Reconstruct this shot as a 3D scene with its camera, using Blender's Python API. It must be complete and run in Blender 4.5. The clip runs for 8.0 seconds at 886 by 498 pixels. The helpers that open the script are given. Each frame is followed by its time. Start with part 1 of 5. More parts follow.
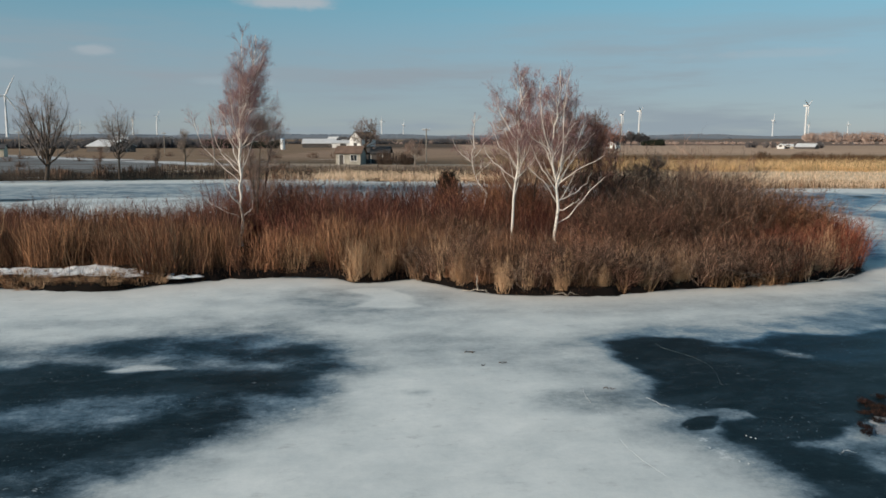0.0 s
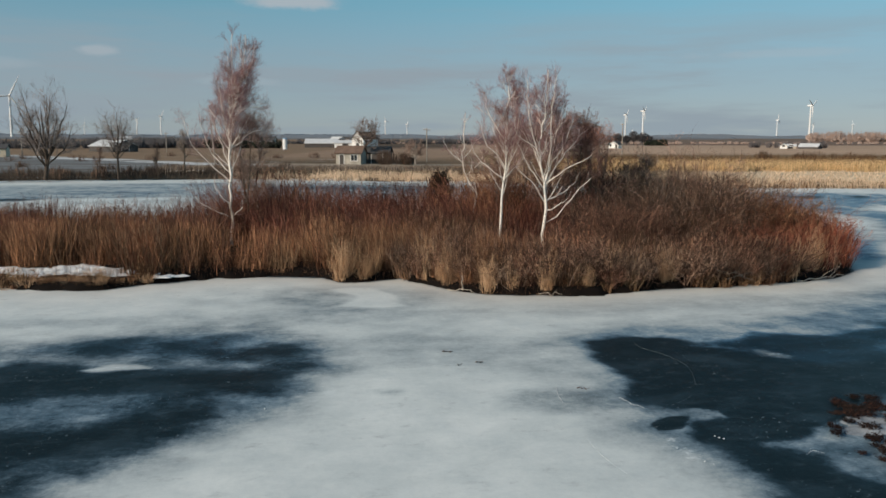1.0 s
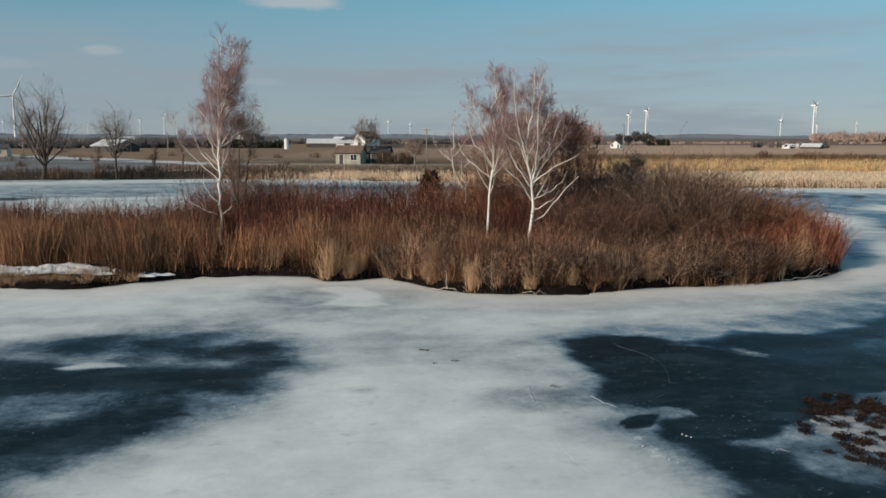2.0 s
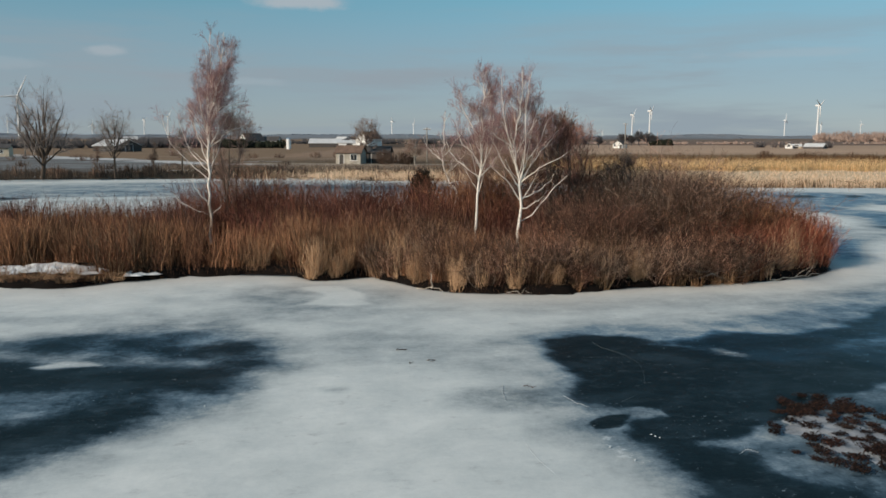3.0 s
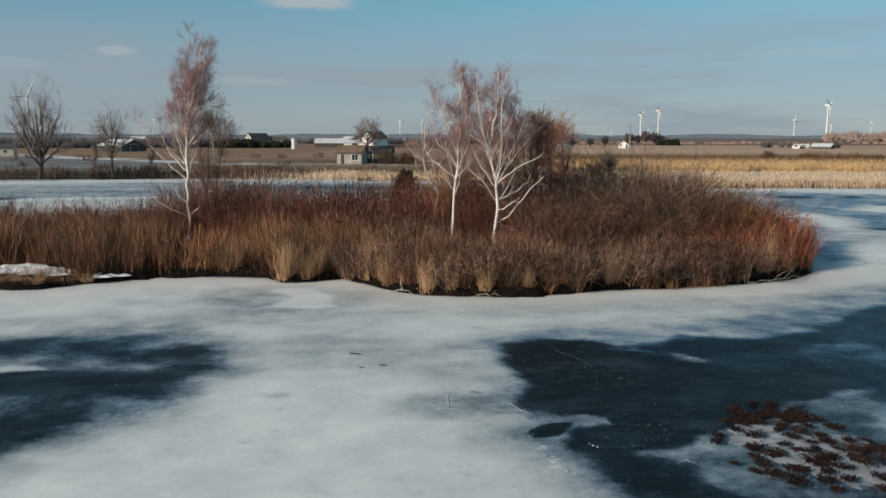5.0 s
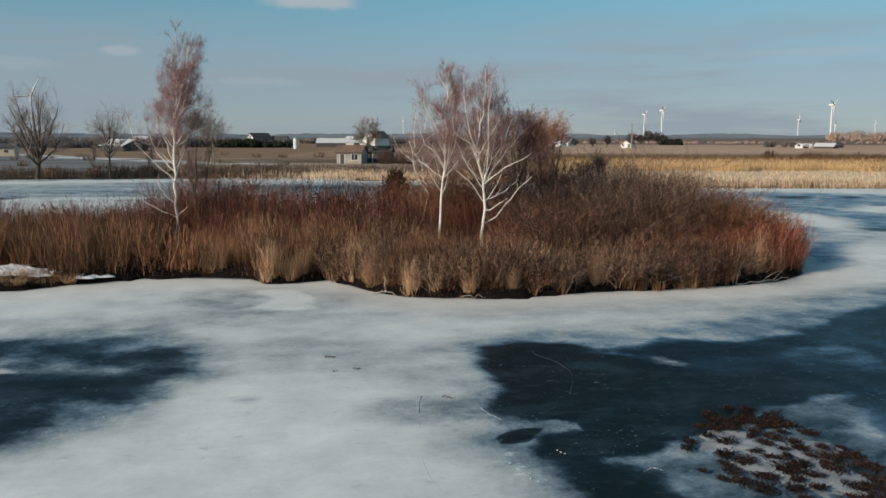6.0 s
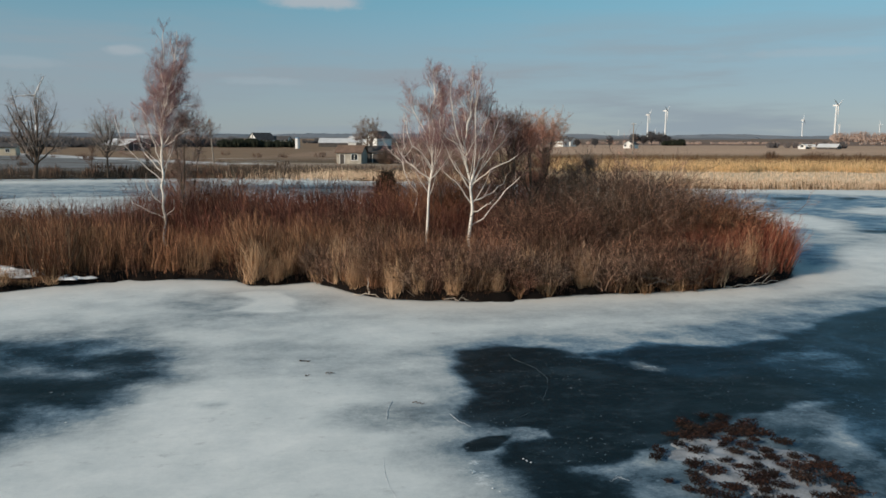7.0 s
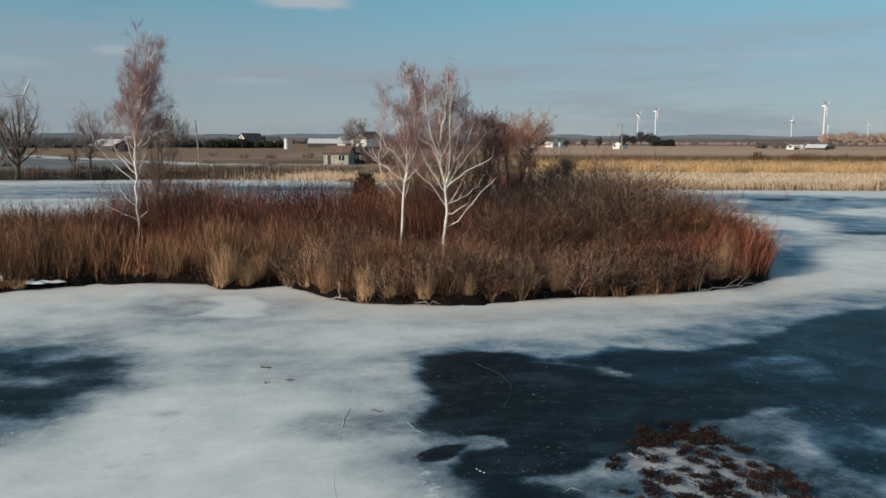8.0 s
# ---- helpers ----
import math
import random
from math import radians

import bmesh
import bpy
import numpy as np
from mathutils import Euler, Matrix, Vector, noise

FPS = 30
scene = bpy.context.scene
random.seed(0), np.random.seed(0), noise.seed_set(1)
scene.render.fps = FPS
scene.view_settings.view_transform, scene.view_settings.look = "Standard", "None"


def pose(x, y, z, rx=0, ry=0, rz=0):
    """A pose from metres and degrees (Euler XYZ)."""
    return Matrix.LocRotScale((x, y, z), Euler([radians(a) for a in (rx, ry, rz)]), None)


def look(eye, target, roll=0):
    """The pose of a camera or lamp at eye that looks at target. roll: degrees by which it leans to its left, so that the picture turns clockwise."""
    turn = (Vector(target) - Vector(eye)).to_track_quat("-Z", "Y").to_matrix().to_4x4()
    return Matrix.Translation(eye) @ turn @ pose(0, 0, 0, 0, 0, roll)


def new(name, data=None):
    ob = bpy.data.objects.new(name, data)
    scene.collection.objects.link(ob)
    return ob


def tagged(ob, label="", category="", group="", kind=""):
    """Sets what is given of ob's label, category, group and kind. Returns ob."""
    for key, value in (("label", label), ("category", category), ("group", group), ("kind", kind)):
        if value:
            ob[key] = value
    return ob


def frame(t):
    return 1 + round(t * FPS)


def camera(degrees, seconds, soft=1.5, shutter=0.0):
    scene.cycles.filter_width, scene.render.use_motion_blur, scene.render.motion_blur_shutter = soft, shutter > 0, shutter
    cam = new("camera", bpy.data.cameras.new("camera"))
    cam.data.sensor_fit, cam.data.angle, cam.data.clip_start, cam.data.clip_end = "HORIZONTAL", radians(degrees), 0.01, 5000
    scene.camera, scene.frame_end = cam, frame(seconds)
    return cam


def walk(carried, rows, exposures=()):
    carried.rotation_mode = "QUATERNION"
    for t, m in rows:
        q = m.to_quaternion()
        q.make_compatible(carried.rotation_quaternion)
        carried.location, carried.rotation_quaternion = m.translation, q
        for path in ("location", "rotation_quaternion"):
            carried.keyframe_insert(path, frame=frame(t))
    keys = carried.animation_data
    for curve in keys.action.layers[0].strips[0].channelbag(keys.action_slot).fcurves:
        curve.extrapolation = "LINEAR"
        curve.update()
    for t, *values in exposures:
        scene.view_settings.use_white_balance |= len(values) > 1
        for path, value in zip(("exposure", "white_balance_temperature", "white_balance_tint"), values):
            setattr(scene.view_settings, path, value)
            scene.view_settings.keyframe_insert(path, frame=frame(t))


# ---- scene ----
cam = camera(56.0, 8.0, soft=1.6)
PATH = [
    (0, (-0.148, 0.397, 6.045), (0.185, 2.351, 5.777), 0.1),
    (0.5, (0.212, 0.343, 6.05), (0.541, 2.298, 5.781), 0.1),
    (1, (0.578, 0.301, 6.03), (0.902, 2.256, 5.762), 0.1),
    (1.5, (0.947, 0.254, 6.003), (1.267, 2.21, 5.735), 0.1),
    (3, (2.042, 0.183, 5.945), (2.35, 2.141, 5.677), 0.1),
    (3.5, (2.41, 0.196, 5.952), (2.712, 2.155, 5.684), 0.1),
    (4, (2.79, 0.234, 5.96), (3.088, 2.194, 5.692), 0.1),
    (4.5, (3.184, 0.31, 5.959), (3.477, 2.27, 5.691), 0.1),
    (6, (4.349, 0.599, 5.978), (4.629, 2.56, 5.709), 0.1),
    (6.5, (4.744, 0.713, 5.99), (5.02, 2.675, 5.721), 0.1),
    (7, (5.124, 0.822, 6.011), (5.396, 2.785, 5.742), 0.2),
    (7.5, (5.489, 0.949, 6.027), (5.758, 2.913, 5.758), 0.1),
    (8, (5.888, 1.052, 6.071), (6.181, 3.012, 5.803), 0.2),
]
walk(cam, [(t, look(eye, target, roll)) for t, eye, target, roll in PATH])

# ---- light ----
SKY, SKY_LOW, SKY_HIGH = 0.10, (0.575, 0.66, 0.85), (0.525, 0.95, 0.85)
CLOUD_GREY, CLOUD_WHITE = (2.88, 3.49, 3.96), (4.0, 4.5, 4.9)
SUN_AZ, SUN_EL = radians(-118.0), radians(25.0)
sun = new("sun", bpy.data.lights.new("sun", "SUN"))
sun.data.energy, sun.data.angle, sun.data.color = 3.9, radians(0.6), (1.0, 0.86, 0.70)
sun_dir = Vector((math.sin(SUN_AZ) * math.cos(SUN_EL), math.cos(SUN_AZ) * math.cos(SUN_EL), math.sin(SUN_EL)))
sun.matrix_world = look(sun_dir * 50, (0, 0, 0))

# the way that the view runs: AHEAD over the pond, ASIDE to its right
AHEAD, ASIDE = Vector((0.165, 0.986, 0)), Vector((0.986, -0.165, 0))


class Nodes:
    """A short way to write node trees."""

    def __init__(self, tree):
        self.tree = tree
        tree.nodes.clear()

    def put(self, value, socket):
        if isinstance(value, bpy.types.NodeSocket):
            self.tree.links.new(value, socket)
        elif isinstance(value, (tuple, Vector)) and len(value) == 3 and socket.type == "RGBA":
            socket.default_value = (*value, 1)
        else:
            socket.default_value = value

    def node(self, kind, inputs=None, operation=None, use_clamp=False, blend_type=None, attribute_name=None, interpolation_type=None):
        n = self.tree.nodes.new(kind)
        if operation:
            n.operation = operation
        if use_clamp:
            n.use_clamp = True
        if blend_type:
            n.data_type, n.blend_type = "RGBA", blend_type
        if attribute_name:
            n.attribute_name = attribute_name
        if interpolation_type:
            n.interpolation_type = interpolation_type
        for key, value in (inputs or {}).items():
            self.put(value, n.inputs[key])
        return n

    def math(self, op, a, b=0.0, c=0.0, clamp=False):
        return self.node("ShaderNodeMath", {0: a, 1: b, 2: c}, operation=op, use_clamp=clamp).outputs[0]

    def dot(self, a, way):
        return self.node("ShaderNodeVectorMath", {0: a, 1: way}, operation="DOT_PRODUCT").outputs["Value"]

    def noise(self, vector, scale, detail=4.0, rough=0.55, stretch=(1, 1, 1)):
        m = self.node("ShaderNodeMapping", {"Vector": vector, "Scale": stretch})
        return self.node("ShaderNodeTexNoise", {"Vector": m.outputs[0], "Scale": scale, "Detail": detail, "Roughness": rough}).outputs["Fac"]

    def ramp(self, fac, stops, mode="LINEAR"):
        n = self.node("ShaderNodeValToRGB", {"Fac": fac})
        n.color_ramp.interpolation = mode
        e = n.color_ramp.elements
        while len(e) < len(stops):
            e.new(0.5)
        for item, (at, col) in zip(e, stops):
            item.position = at
            item.color = (*col, 1) if isinstance(col, tuple) else (col, col, col, 1)
        return n.outputs["Color"]

    def step(self, x, lo, hi):
        return self.node("ShaderNodeMapRange", {"Value": x, "From Min": lo, "From Max": hi}, interpolation_type="SMOOTHSTEP").outputs[0]

    def mix(self, fac, a, b, blend="MIX"):
        n = self.node("ShaderNodeMix", blend_type=blend)
        for value, socket in ((fac, n.inputs[0]), (a, n.inputs[6]), (b, n.inputs[7])):
            self.put(value, socket)
        return n.outputs[2]


# ---- sky ----
world = bpy.data.worlds.new("world")
scene.world = world
world.use_nodes = True
N = Nodes(world.node_tree)
sky = N.node("ShaderNodeTexSky")
sky.sky_type, sky.sun_disc, sky.sun_elevation, sky.sun_rotation = "NISHITA", False, SUN_EL, SUN_AZ
sky.air_density, sky.dust_density, sky.ozone_density = 1.0, 0.1, 3.0
way = N.node("ShaderNodeTexCoord").outputs["Generated"]
up = N.node("ShaderNodeSeparateXYZ", {0: way}).outputs["Z"]
tint = N.mix(N.step(up, 0.0, 0.22), SKY_LOW, SKY_HIGH)
col = N.mix(1.0, sky.outputs[0], tint, "MULTIPLY")
# thin cloud in level streaks, low over the land
streak = N.noise(way, 2.6, 5.0, 0.6, (1, 1, 9))
veil = N.math("MULTIPLY", N.math("MULTIPLY_ADD", N.step(streak, 0.40, 0.66), 0.42, 0.54), N.math("SUBTRACT", 1.0, N.step(up, 0.06, 0.19)))
col = N.mix(N.math("ADD", veil, 0.08), col, CLOUD_GREY)
# a few small bright clouds
puff_noise = N.noise(way, 24.0, 5.0, 0.6, (1, 1, 2.5))
for yaw, z, wide, high, amount in ((-0.490, 0.0925, 0.022, 0.0065, 0.7), (-0.225, 0.151, 0.066, 0.010, 1.1), (-0.30, 0.062, 0.05, 0.006, 0.35), (0.46, 0.090, 0.09, 0.006, 0.35), (-0.62, 0.075, 0.05, 0.007, 0.3)):
    # yaw: radians to the right of straight ahead at the start of the way
    a = radians(9.66) + yaw * 0.8
    side = Vector((math.cos(a), -math.sin(a), 0))
    x = N.math("DIVIDE", N.dot(way, side), wide)
    y = N.math("DIVIDE", N.math("SUBTRACT", up, z), high)
    r = N.math("SQRT", N.math("ADD", N.math("MULTIPLY", x, x), N.math("MULTIPLY", y, y)))
    here = N.step(N.dot(way, Vector((math.sin(a), math.cos(a), 0))), 0.0, 0.2)
    f = N.math("SUBTRACT", N.math("MULTIPLY_ADD", puff_noise, 1.6, 0.35), r)
    f = N.math("MULTIPLY", N.step(f, 0.0, 0.8), N.math("MULTIPLY", here, amount * 0.8))
    col = N.mix(f, col, CLOUD_WHITE)
bg = N.node("ShaderNodeBackground", {"Color": col, "Strength": SKY})
N.tree.links.new(bg.outputs[0], N.node("ShaderNodeOutputWorld").inputs[0])


# ---- materials ----
def material(name, build):
    m = bpy.data.materials.new(name)
    m.use_nodes = True
    n = Nodes(m.node_tree)
    color, rough, height, extra = build(n)
    shader = n.node("ShaderNodeBsdfPrincipled", {"Base Color": color, "Roughness": rough, **extra})
    if height is not None:
        bump = n.node("ShaderNodeBump", {"Height": height[0], "Strength": height[1], "Distance": height[2]})
        n.tree.links.new(bump.outputs[0], shader.inputs["Normal"])
    n.tree.links.new(shader.outputs[0], n.node("ShaderNodeOutputMaterial").inputs[0])
    return m


def place(n):
    return n.node("ShaderNodeNewGeometry").outputs["Position"]


def stems(name, colors, rough=0.75, spread=1.15, skew=2.0):
    """Stems and twigs: each its own shade, each plant its own too."""
    def build(n):
        geo = n.node("ShaderNodeNewGeometry")
        c = n.ramp(n.math("POWER", geo.outputs["Random Per Island"], skew), [(i / (len(colors) - 1), c) for i, c in enumerate(colors)])
        r = n.node("ShaderNodeObjectInfo").outputs["Random"]
        k = n.math("MULTIPLY_ADD", r, spread, 1.12 - spread / 2)
        hue = n.math("FRACT", n.math("MULTIPLY", r, 7.31)) if spread else 0.5
        c = n.mix(1.0, c, n.mix(hue, (1.20, 0.95, 0.87), (0.94, 1.03, 1.02)), "MULTIPLY")
        k = n.math("MULTIPLY", k, n.math("MULTIPLY_ADD", n.noise(geo.outputs["Position"], 3.0), 0.7, 0.65))
        c = n.mix(1.0, c, n.node("ShaderNodeCombineXYZ", {0: k, 1: k, 2: k}).outputs[0], "MULTIPLY")
        return c, rough, None, {"Specular IOR Level": 0.25}
    return material(name, build)


def plain(name, color, rough=0.6, vary=0.25, scale=1.5, stretch=(1, 1, 1), metal=0.0, bump=0.0):
    def build(n):
        p = n.node("ShaderNodeTexCoord").outputs["Object"]
        a = n.noise(p, scale, 5.0, 0.6, stretch)
        b = n.noise(p, scale * 9, 3.0, 0.6, stretch)
        k = n.math("ADD", n.math("MULTIPLY", a, 0.7), n.math("MULTIPLY", b, 0.3))
        dark, light = (tuple(v * (1 - vary) for v in color), tuple(min(1, v * (1 + vary)) for v in color))
        c = n.mix(n.step(k, 0.3, 0.7), dark, light)
        return c, rough, (b, bump, 0.02) if bump else None, {"Metallic": metal}
    return material(name, build)


def build_ice(n):
    p = place(n)
    clear = n.node("ShaderNodeAttribute", attribute_name="clear").outputs["Fac"]
    big = n.noise(p, 0.22, 6.0, 0.6)
    mid = n.noise(p, 0.75, 6.0, 0.6, (0.9, 1.05, 1))
    fine = n.noise(p, 5.0, 6.0, 0.72)
    speck = n.noise(p, 9.0, 3.0, 0.6)
    d = n.math("MULTIPLY_ADD", mid, 1.5, -0.75)
    d = n.math("ADD", d, n.math("MULTIPLY_ADD", fine, 0.75, -0.375))
    d = n.math("ADD", d, n.math("MULTIPLY_ADD", n.noise(p, 17.0, 4.0, 0.7), 0.35, -0.175))
    d = n.math("ADD", d, n.math("MULTIPLY_ADD", big, 1.3, -0.65))
    d = n.math("MULTIPLY_ADD", d, n.math("MULTIPLY_ADD", n.step(clear, -0.45, 0.15), 0.38, 0.40), clear)
    k = n.math("MULTIPLY_ADD", d, 0.7, 0.5)
    color = n.ramp(k, [(0.05, (0.775, 0.80, 0.785)), (0.22, (0.615, 0.655, 0.652)), (0.36, (0.45, 0.493, 0.505)), (0.50, (0.265, 0.308, 0.328)), (0.62, (0.135, 0.168, 0.188)), (0.74, (0.038, 0.056, 0.068)), (0.84, (0.010, 0.017, 0.021)), (1.0, (0.005, 0.0085, 0.0095))])
    dark = n.step(k, 0.5, 0.75)
    # frost and white bubbles caught in the clear ice
    frost = n.math("MULTIPLY", n.step(n.noise(p, 2.2, 7.0, 0.75, (0.8, 1.2, 1)), 0.50, 0.68), dark)
    color = n.mix(n.math("MULTIPLY", frost, 0.10), color, (0.20, 0.26, 0.30))
    cloudy = n.math("MULTIPLY", n.step(n.noise(p, 0.5, 6.0, 0.62, (0.9, 1.2, 1)), 0.47, 0.66), dark)
    color = n.mix(n.math("MULTIPLY", cloudy, 0.16), color, (0.095, 0.145, 0.18))
    dots = n.math("MULTIPLY", n.step(speck, 0.63, 0.70), n.math("MULTIPLY", n.step(mid, 0.47, 0.60), dark))
    color = n.mix(n.math("MULTIPLY", dots, 0.45), color, (0.45, 0.5, 0.52))
    # grey slush and dirt on the white ice
    slush = n.math("MULTIPLY", n.step(n.noise(p, 1.6, 6.0, 0.7, (0.8, 1.2, 1)), 0.56, 0.76), n.math("SUBTRACT", 1.0, dark))
    color = n.mix(n.math("MULTIPLY", slush, 0.5), color, (0.27, 0.285, 0.295))
    # crumbs of white ice thrown up along the edges of the clear patches
    crumbs = n.node("ShaderNodeAttribute", attribute_name="crumbs").outputs["Fac"]
    bits = n.step(n.math("ADD", n.noise(p, 2.8, 8.0, 0.8, (0.8, 1.3, 1)), n.math("MULTIPLY_ADD", crumbs, 0.16, -0.16)), 0.515, 0.59)
    color = n.mix(n.math("MULTIPLY", bits, n.math("MULTIPLY", crumbs, 0.6)), color, (0.74, 0.77, 0.77))
    # blue of the sky's reflection and of the tip's shadow, painted in
    blue = n.node("ShaderNodeAttribute", attribute_name="blue").outputs["Fac"]
    color = n.mix(n.math("MULTIPLY", blue, n.step(k, 0.34, 0.62)), color, n.mix(1.0, color, (0.62, 0.99, 1.30), "MULTIPLY"))
    # silt washed from the bank
    silt = n.math("MULTIPLY", n.node("ShaderNodeAttribute", attribute_name="silt").outputs["Fac"], n.math("SUBTRACT", 1.0, dark))
    color = n.mix(silt, color, (0.67, 0.62, 0.56))
    rough = n.math("MULTIPLY_ADD", dark, -0.16, 0.60)
    return color, rough, (n.math("ADD", mid, n.math("MULTIPLY", fine, 0.5)), 0.2, 0.05), {"Specular IOR Level": 0.09}


ICE = material("ice", build_ice)


def build_ground(n):
    p = place(n)
    v, u = n.dot(p, AHEAD), n.dot(p, ASIDE)
    wave = n.noise(p, 0.03, 4.0, 0.6, (1, 1, 1))
    # how far behind the slanting snow line along the old field edge
    bank = n.math("ADD", n.math("MULTIPLY_ADD", u, 0.9, v), n.math("MULTIPLY_ADD", n.noise(p, 0.06, 5.0, 0.7), 22.0, -141.5))
    v = n.math("ADD", v, n.math("MULTIPLY_ADD", wave, 26.0, -13.0))
    t = n.math("DIVIDE", v, 1000.0, clamp=True)
    patch = n.noise(p, 0.12, 5.0, 0.65)
    grain = n.noise(p, 1.1, 4.0, 0.7)
    furrow = n.noise(p, 0.02, 3.0, 0.6, (0.15, 2.2, 1))
    # first stop of each: wet island soil, with shade under the plants painted in
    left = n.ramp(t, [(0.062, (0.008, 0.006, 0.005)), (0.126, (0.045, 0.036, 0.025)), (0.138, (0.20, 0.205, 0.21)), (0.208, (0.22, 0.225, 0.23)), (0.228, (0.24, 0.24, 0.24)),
                      (0.236, (0.27, 0.19, 0.12)), (0.38, (0.22, 0.15, 0.10)), (0.41, (0.085, 0.068, 0.056)), (0.6, (0.11, 0.088, 0.075))])
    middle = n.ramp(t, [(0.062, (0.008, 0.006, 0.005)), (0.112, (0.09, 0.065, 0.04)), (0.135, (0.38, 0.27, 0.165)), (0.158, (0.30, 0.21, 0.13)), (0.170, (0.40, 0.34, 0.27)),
                        (0.178, (0.13, 0.09, 0.055)), (0.24, (0.31, 0.21, 0.145)), (0.36, (0.33, 0.225, 0.155)), (0.45, (0.10, 0.07, 0.05)), (0.7, (0.13, 0.095, 0.07))])
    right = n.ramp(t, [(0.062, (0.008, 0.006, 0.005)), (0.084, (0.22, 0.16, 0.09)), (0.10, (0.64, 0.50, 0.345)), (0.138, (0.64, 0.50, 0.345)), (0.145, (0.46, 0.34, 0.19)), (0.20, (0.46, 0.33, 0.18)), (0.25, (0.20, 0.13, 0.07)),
                       (0.29, (0.48, 0.33, 0.23)), (0.54, (0.44, 0.305, 0.215)), (0.60, (0.20, 0.135, 0.10)), (0.75, (0.19, 0.13, 0.10)), (0.95, (0.20, 0.145, 0.11))])
    ragged = n.step(n.noise(p, 0.09, 5.0, 0.65, (0.4, 2.0, 1)), 0.47, 0.60)
    left = n.mix(n.math("MULTIPLY", ragged, 0.75), left, (0.085, 0.063, 0.042))
    left = n.mix(n.step(bank, 0.0, 9.0), left, (0.25, 0.17, 0.11))
    edge = n.math("ADD", u, n.math("MULTIPLY_ADD", patch, 16.0, -8.0))
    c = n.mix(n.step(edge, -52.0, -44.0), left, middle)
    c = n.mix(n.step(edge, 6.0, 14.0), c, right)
    k = n.math("MULTIPLY_ADD", patch, 0.5, n.math("MULTIPLY_ADD", grain, 0.5, n.math("MULTIPLY_ADD", furrow, 0.5, 0.25)))
    c = n.mix(1.0, c, n.node("ShaderNodeCombineXYZ", {0: k, 1: k, 2: k}).outputs[0], "MULTIPLY")
    # thin snow left lying in the hollows on the far shore
    snow = n.math("MULTIPLY", n.step(n.noise(p, 0.10, 4.0, 0.6, (0.35, 2.2, 1)), 0.60, 0.68), n.math("MULTIPLY", n.step(v, 112.0, 120.0), n.math("SUBTRACT", 1.0, n.step(v, 190.0, 240.0))))
    snow = n.math("MULTIPLY", snow, n.math("SUBTRACT", 1.0, n.step(edge, -20.0, 5.0)))
    line = n.math("MULTIPLY", n.step(bank, -9.0, -5.0), n.math("SUBTRACT", 1.0, n.step(bank, 3.0, 7.0)))
    line = n.math("MULTIPLY", line, n.math("SUBTRACT", 1.0, n.step(edge, -38.0, -24.0)))
    snow = n.math("MAXIMUM", snow, n.math("MULTIPLY", line, n.step(n.noise(p, 0.07, 4.0, 0.6), 0.38, 0.46)))
    c = n.mix(n.math("MULTIPLY", snow, 0.85), c, (0.66, 0.66, 0.66))
    return c, 0.95, (grain, 0.5, 0.08), {"Specular IOR Level": 0.1}


GROUND = material("ground", build_ground)


def build_bark(n):
    p = n.node("ShaderNodeTexCoord").outputs["Object"]
    scars = n.noise(p, 5.0, 4.0, 0.6, (1, 1, 3.2))
    blot = n.noise(p, 1.1, 4.0, 0.6, (1, 1, 1))
    c = n.ramp(blot, [(0.3, (0.66, 0.58, 0.50)), (0.55, (0.86, 0.79, 0.71)), (0.75, (0.90, 0.86, 0.80))])
    c = n.mix(n.step(scars, 0.61, 0.67), c, (0.07, 0.055, 0.045))
    return c, 0.7, (scars, 0.3, 0.01), {}


BIRCH_BARK = material("birch_bark", build_bark)
BIRCH_TWIG = stems("birch_twig", [(0.125, 0.068, 0.071), (0.265, 0.150, 0.153), (0.48, 0.335, 0.335)], 0.75, 0.0, 1.5)
BIRCH_BRANCH = stems("birch_branch", [(0.26, 0.19, 0.17), (0.52, 0.43, 0.385), (0.72, 0.64, 0.58)], 0.75, 0.0, 1.0)
RED_TWIG = stems("red_twig", [(0.054, 0.019, 0.014), (0.155, 0.060, 0.044), (0.36, 0.195, 0.135)])
ORANGE_TWIG = stems("orange_twig", [(0.08, 0.022, 0.015), (0.28, 0.086, 0.052), (0.56, 0.27, 0.165)], 0.75, 0.7)
BROWN_TWIG = stems("brown_twig", [(0.055, 0.026, 0.016), (0.20, 0.100, 0.055), (0.46, 0.275, 0.155)])
GREY_TWIG = stems("grey_twig", [(0.042, 0.023, 0.017), (0.135, 0.080, 0.056), (0.43, 0.29, 0.205)])
DARK_BARK = stems("dark_bark", [(0.075, 0.058, 0.047), (0.12, 0.095, 0.075)])
HAZEL_TWIG = stems("hazel_twig", [(0.095, 0.070, 0.058), (0.19, 0.145, 0.122), (0.33, 0.265, 0.225)])
RUSSET_TWIG = stems("russet_twig", [(0.11, 0.055, 0.042), (0.26, 0.140, 0.106), (0.43, 0.262, 0.20)])
ASH_TWIG = stems("ash_twig", [(0.16, 0.13, 0.115), (0.27, 0.23, 0.205), (0.42, 0.37, 0.335)], 0.75, 0.0)
PALE_TWIG = stems("pale_twig", [(0.20, 0.135, 0.105), (0.33, 0.235, 0.19), (0.48, 0.365, 0.30)], 0.75, 0.0)
STRAW_BROWN = stems("straw_brown", [(0.085, 0.045, 0.026), (0.26, 0.150, 0.085), (0.56, 0.36, 0.215)], 0.7)
RUST_TWIG = stems("rust_twig", [(0.030, 0.016, 0.011), (0.135, 0.070, 0.047), (0.58, 0.40, 0.29)])
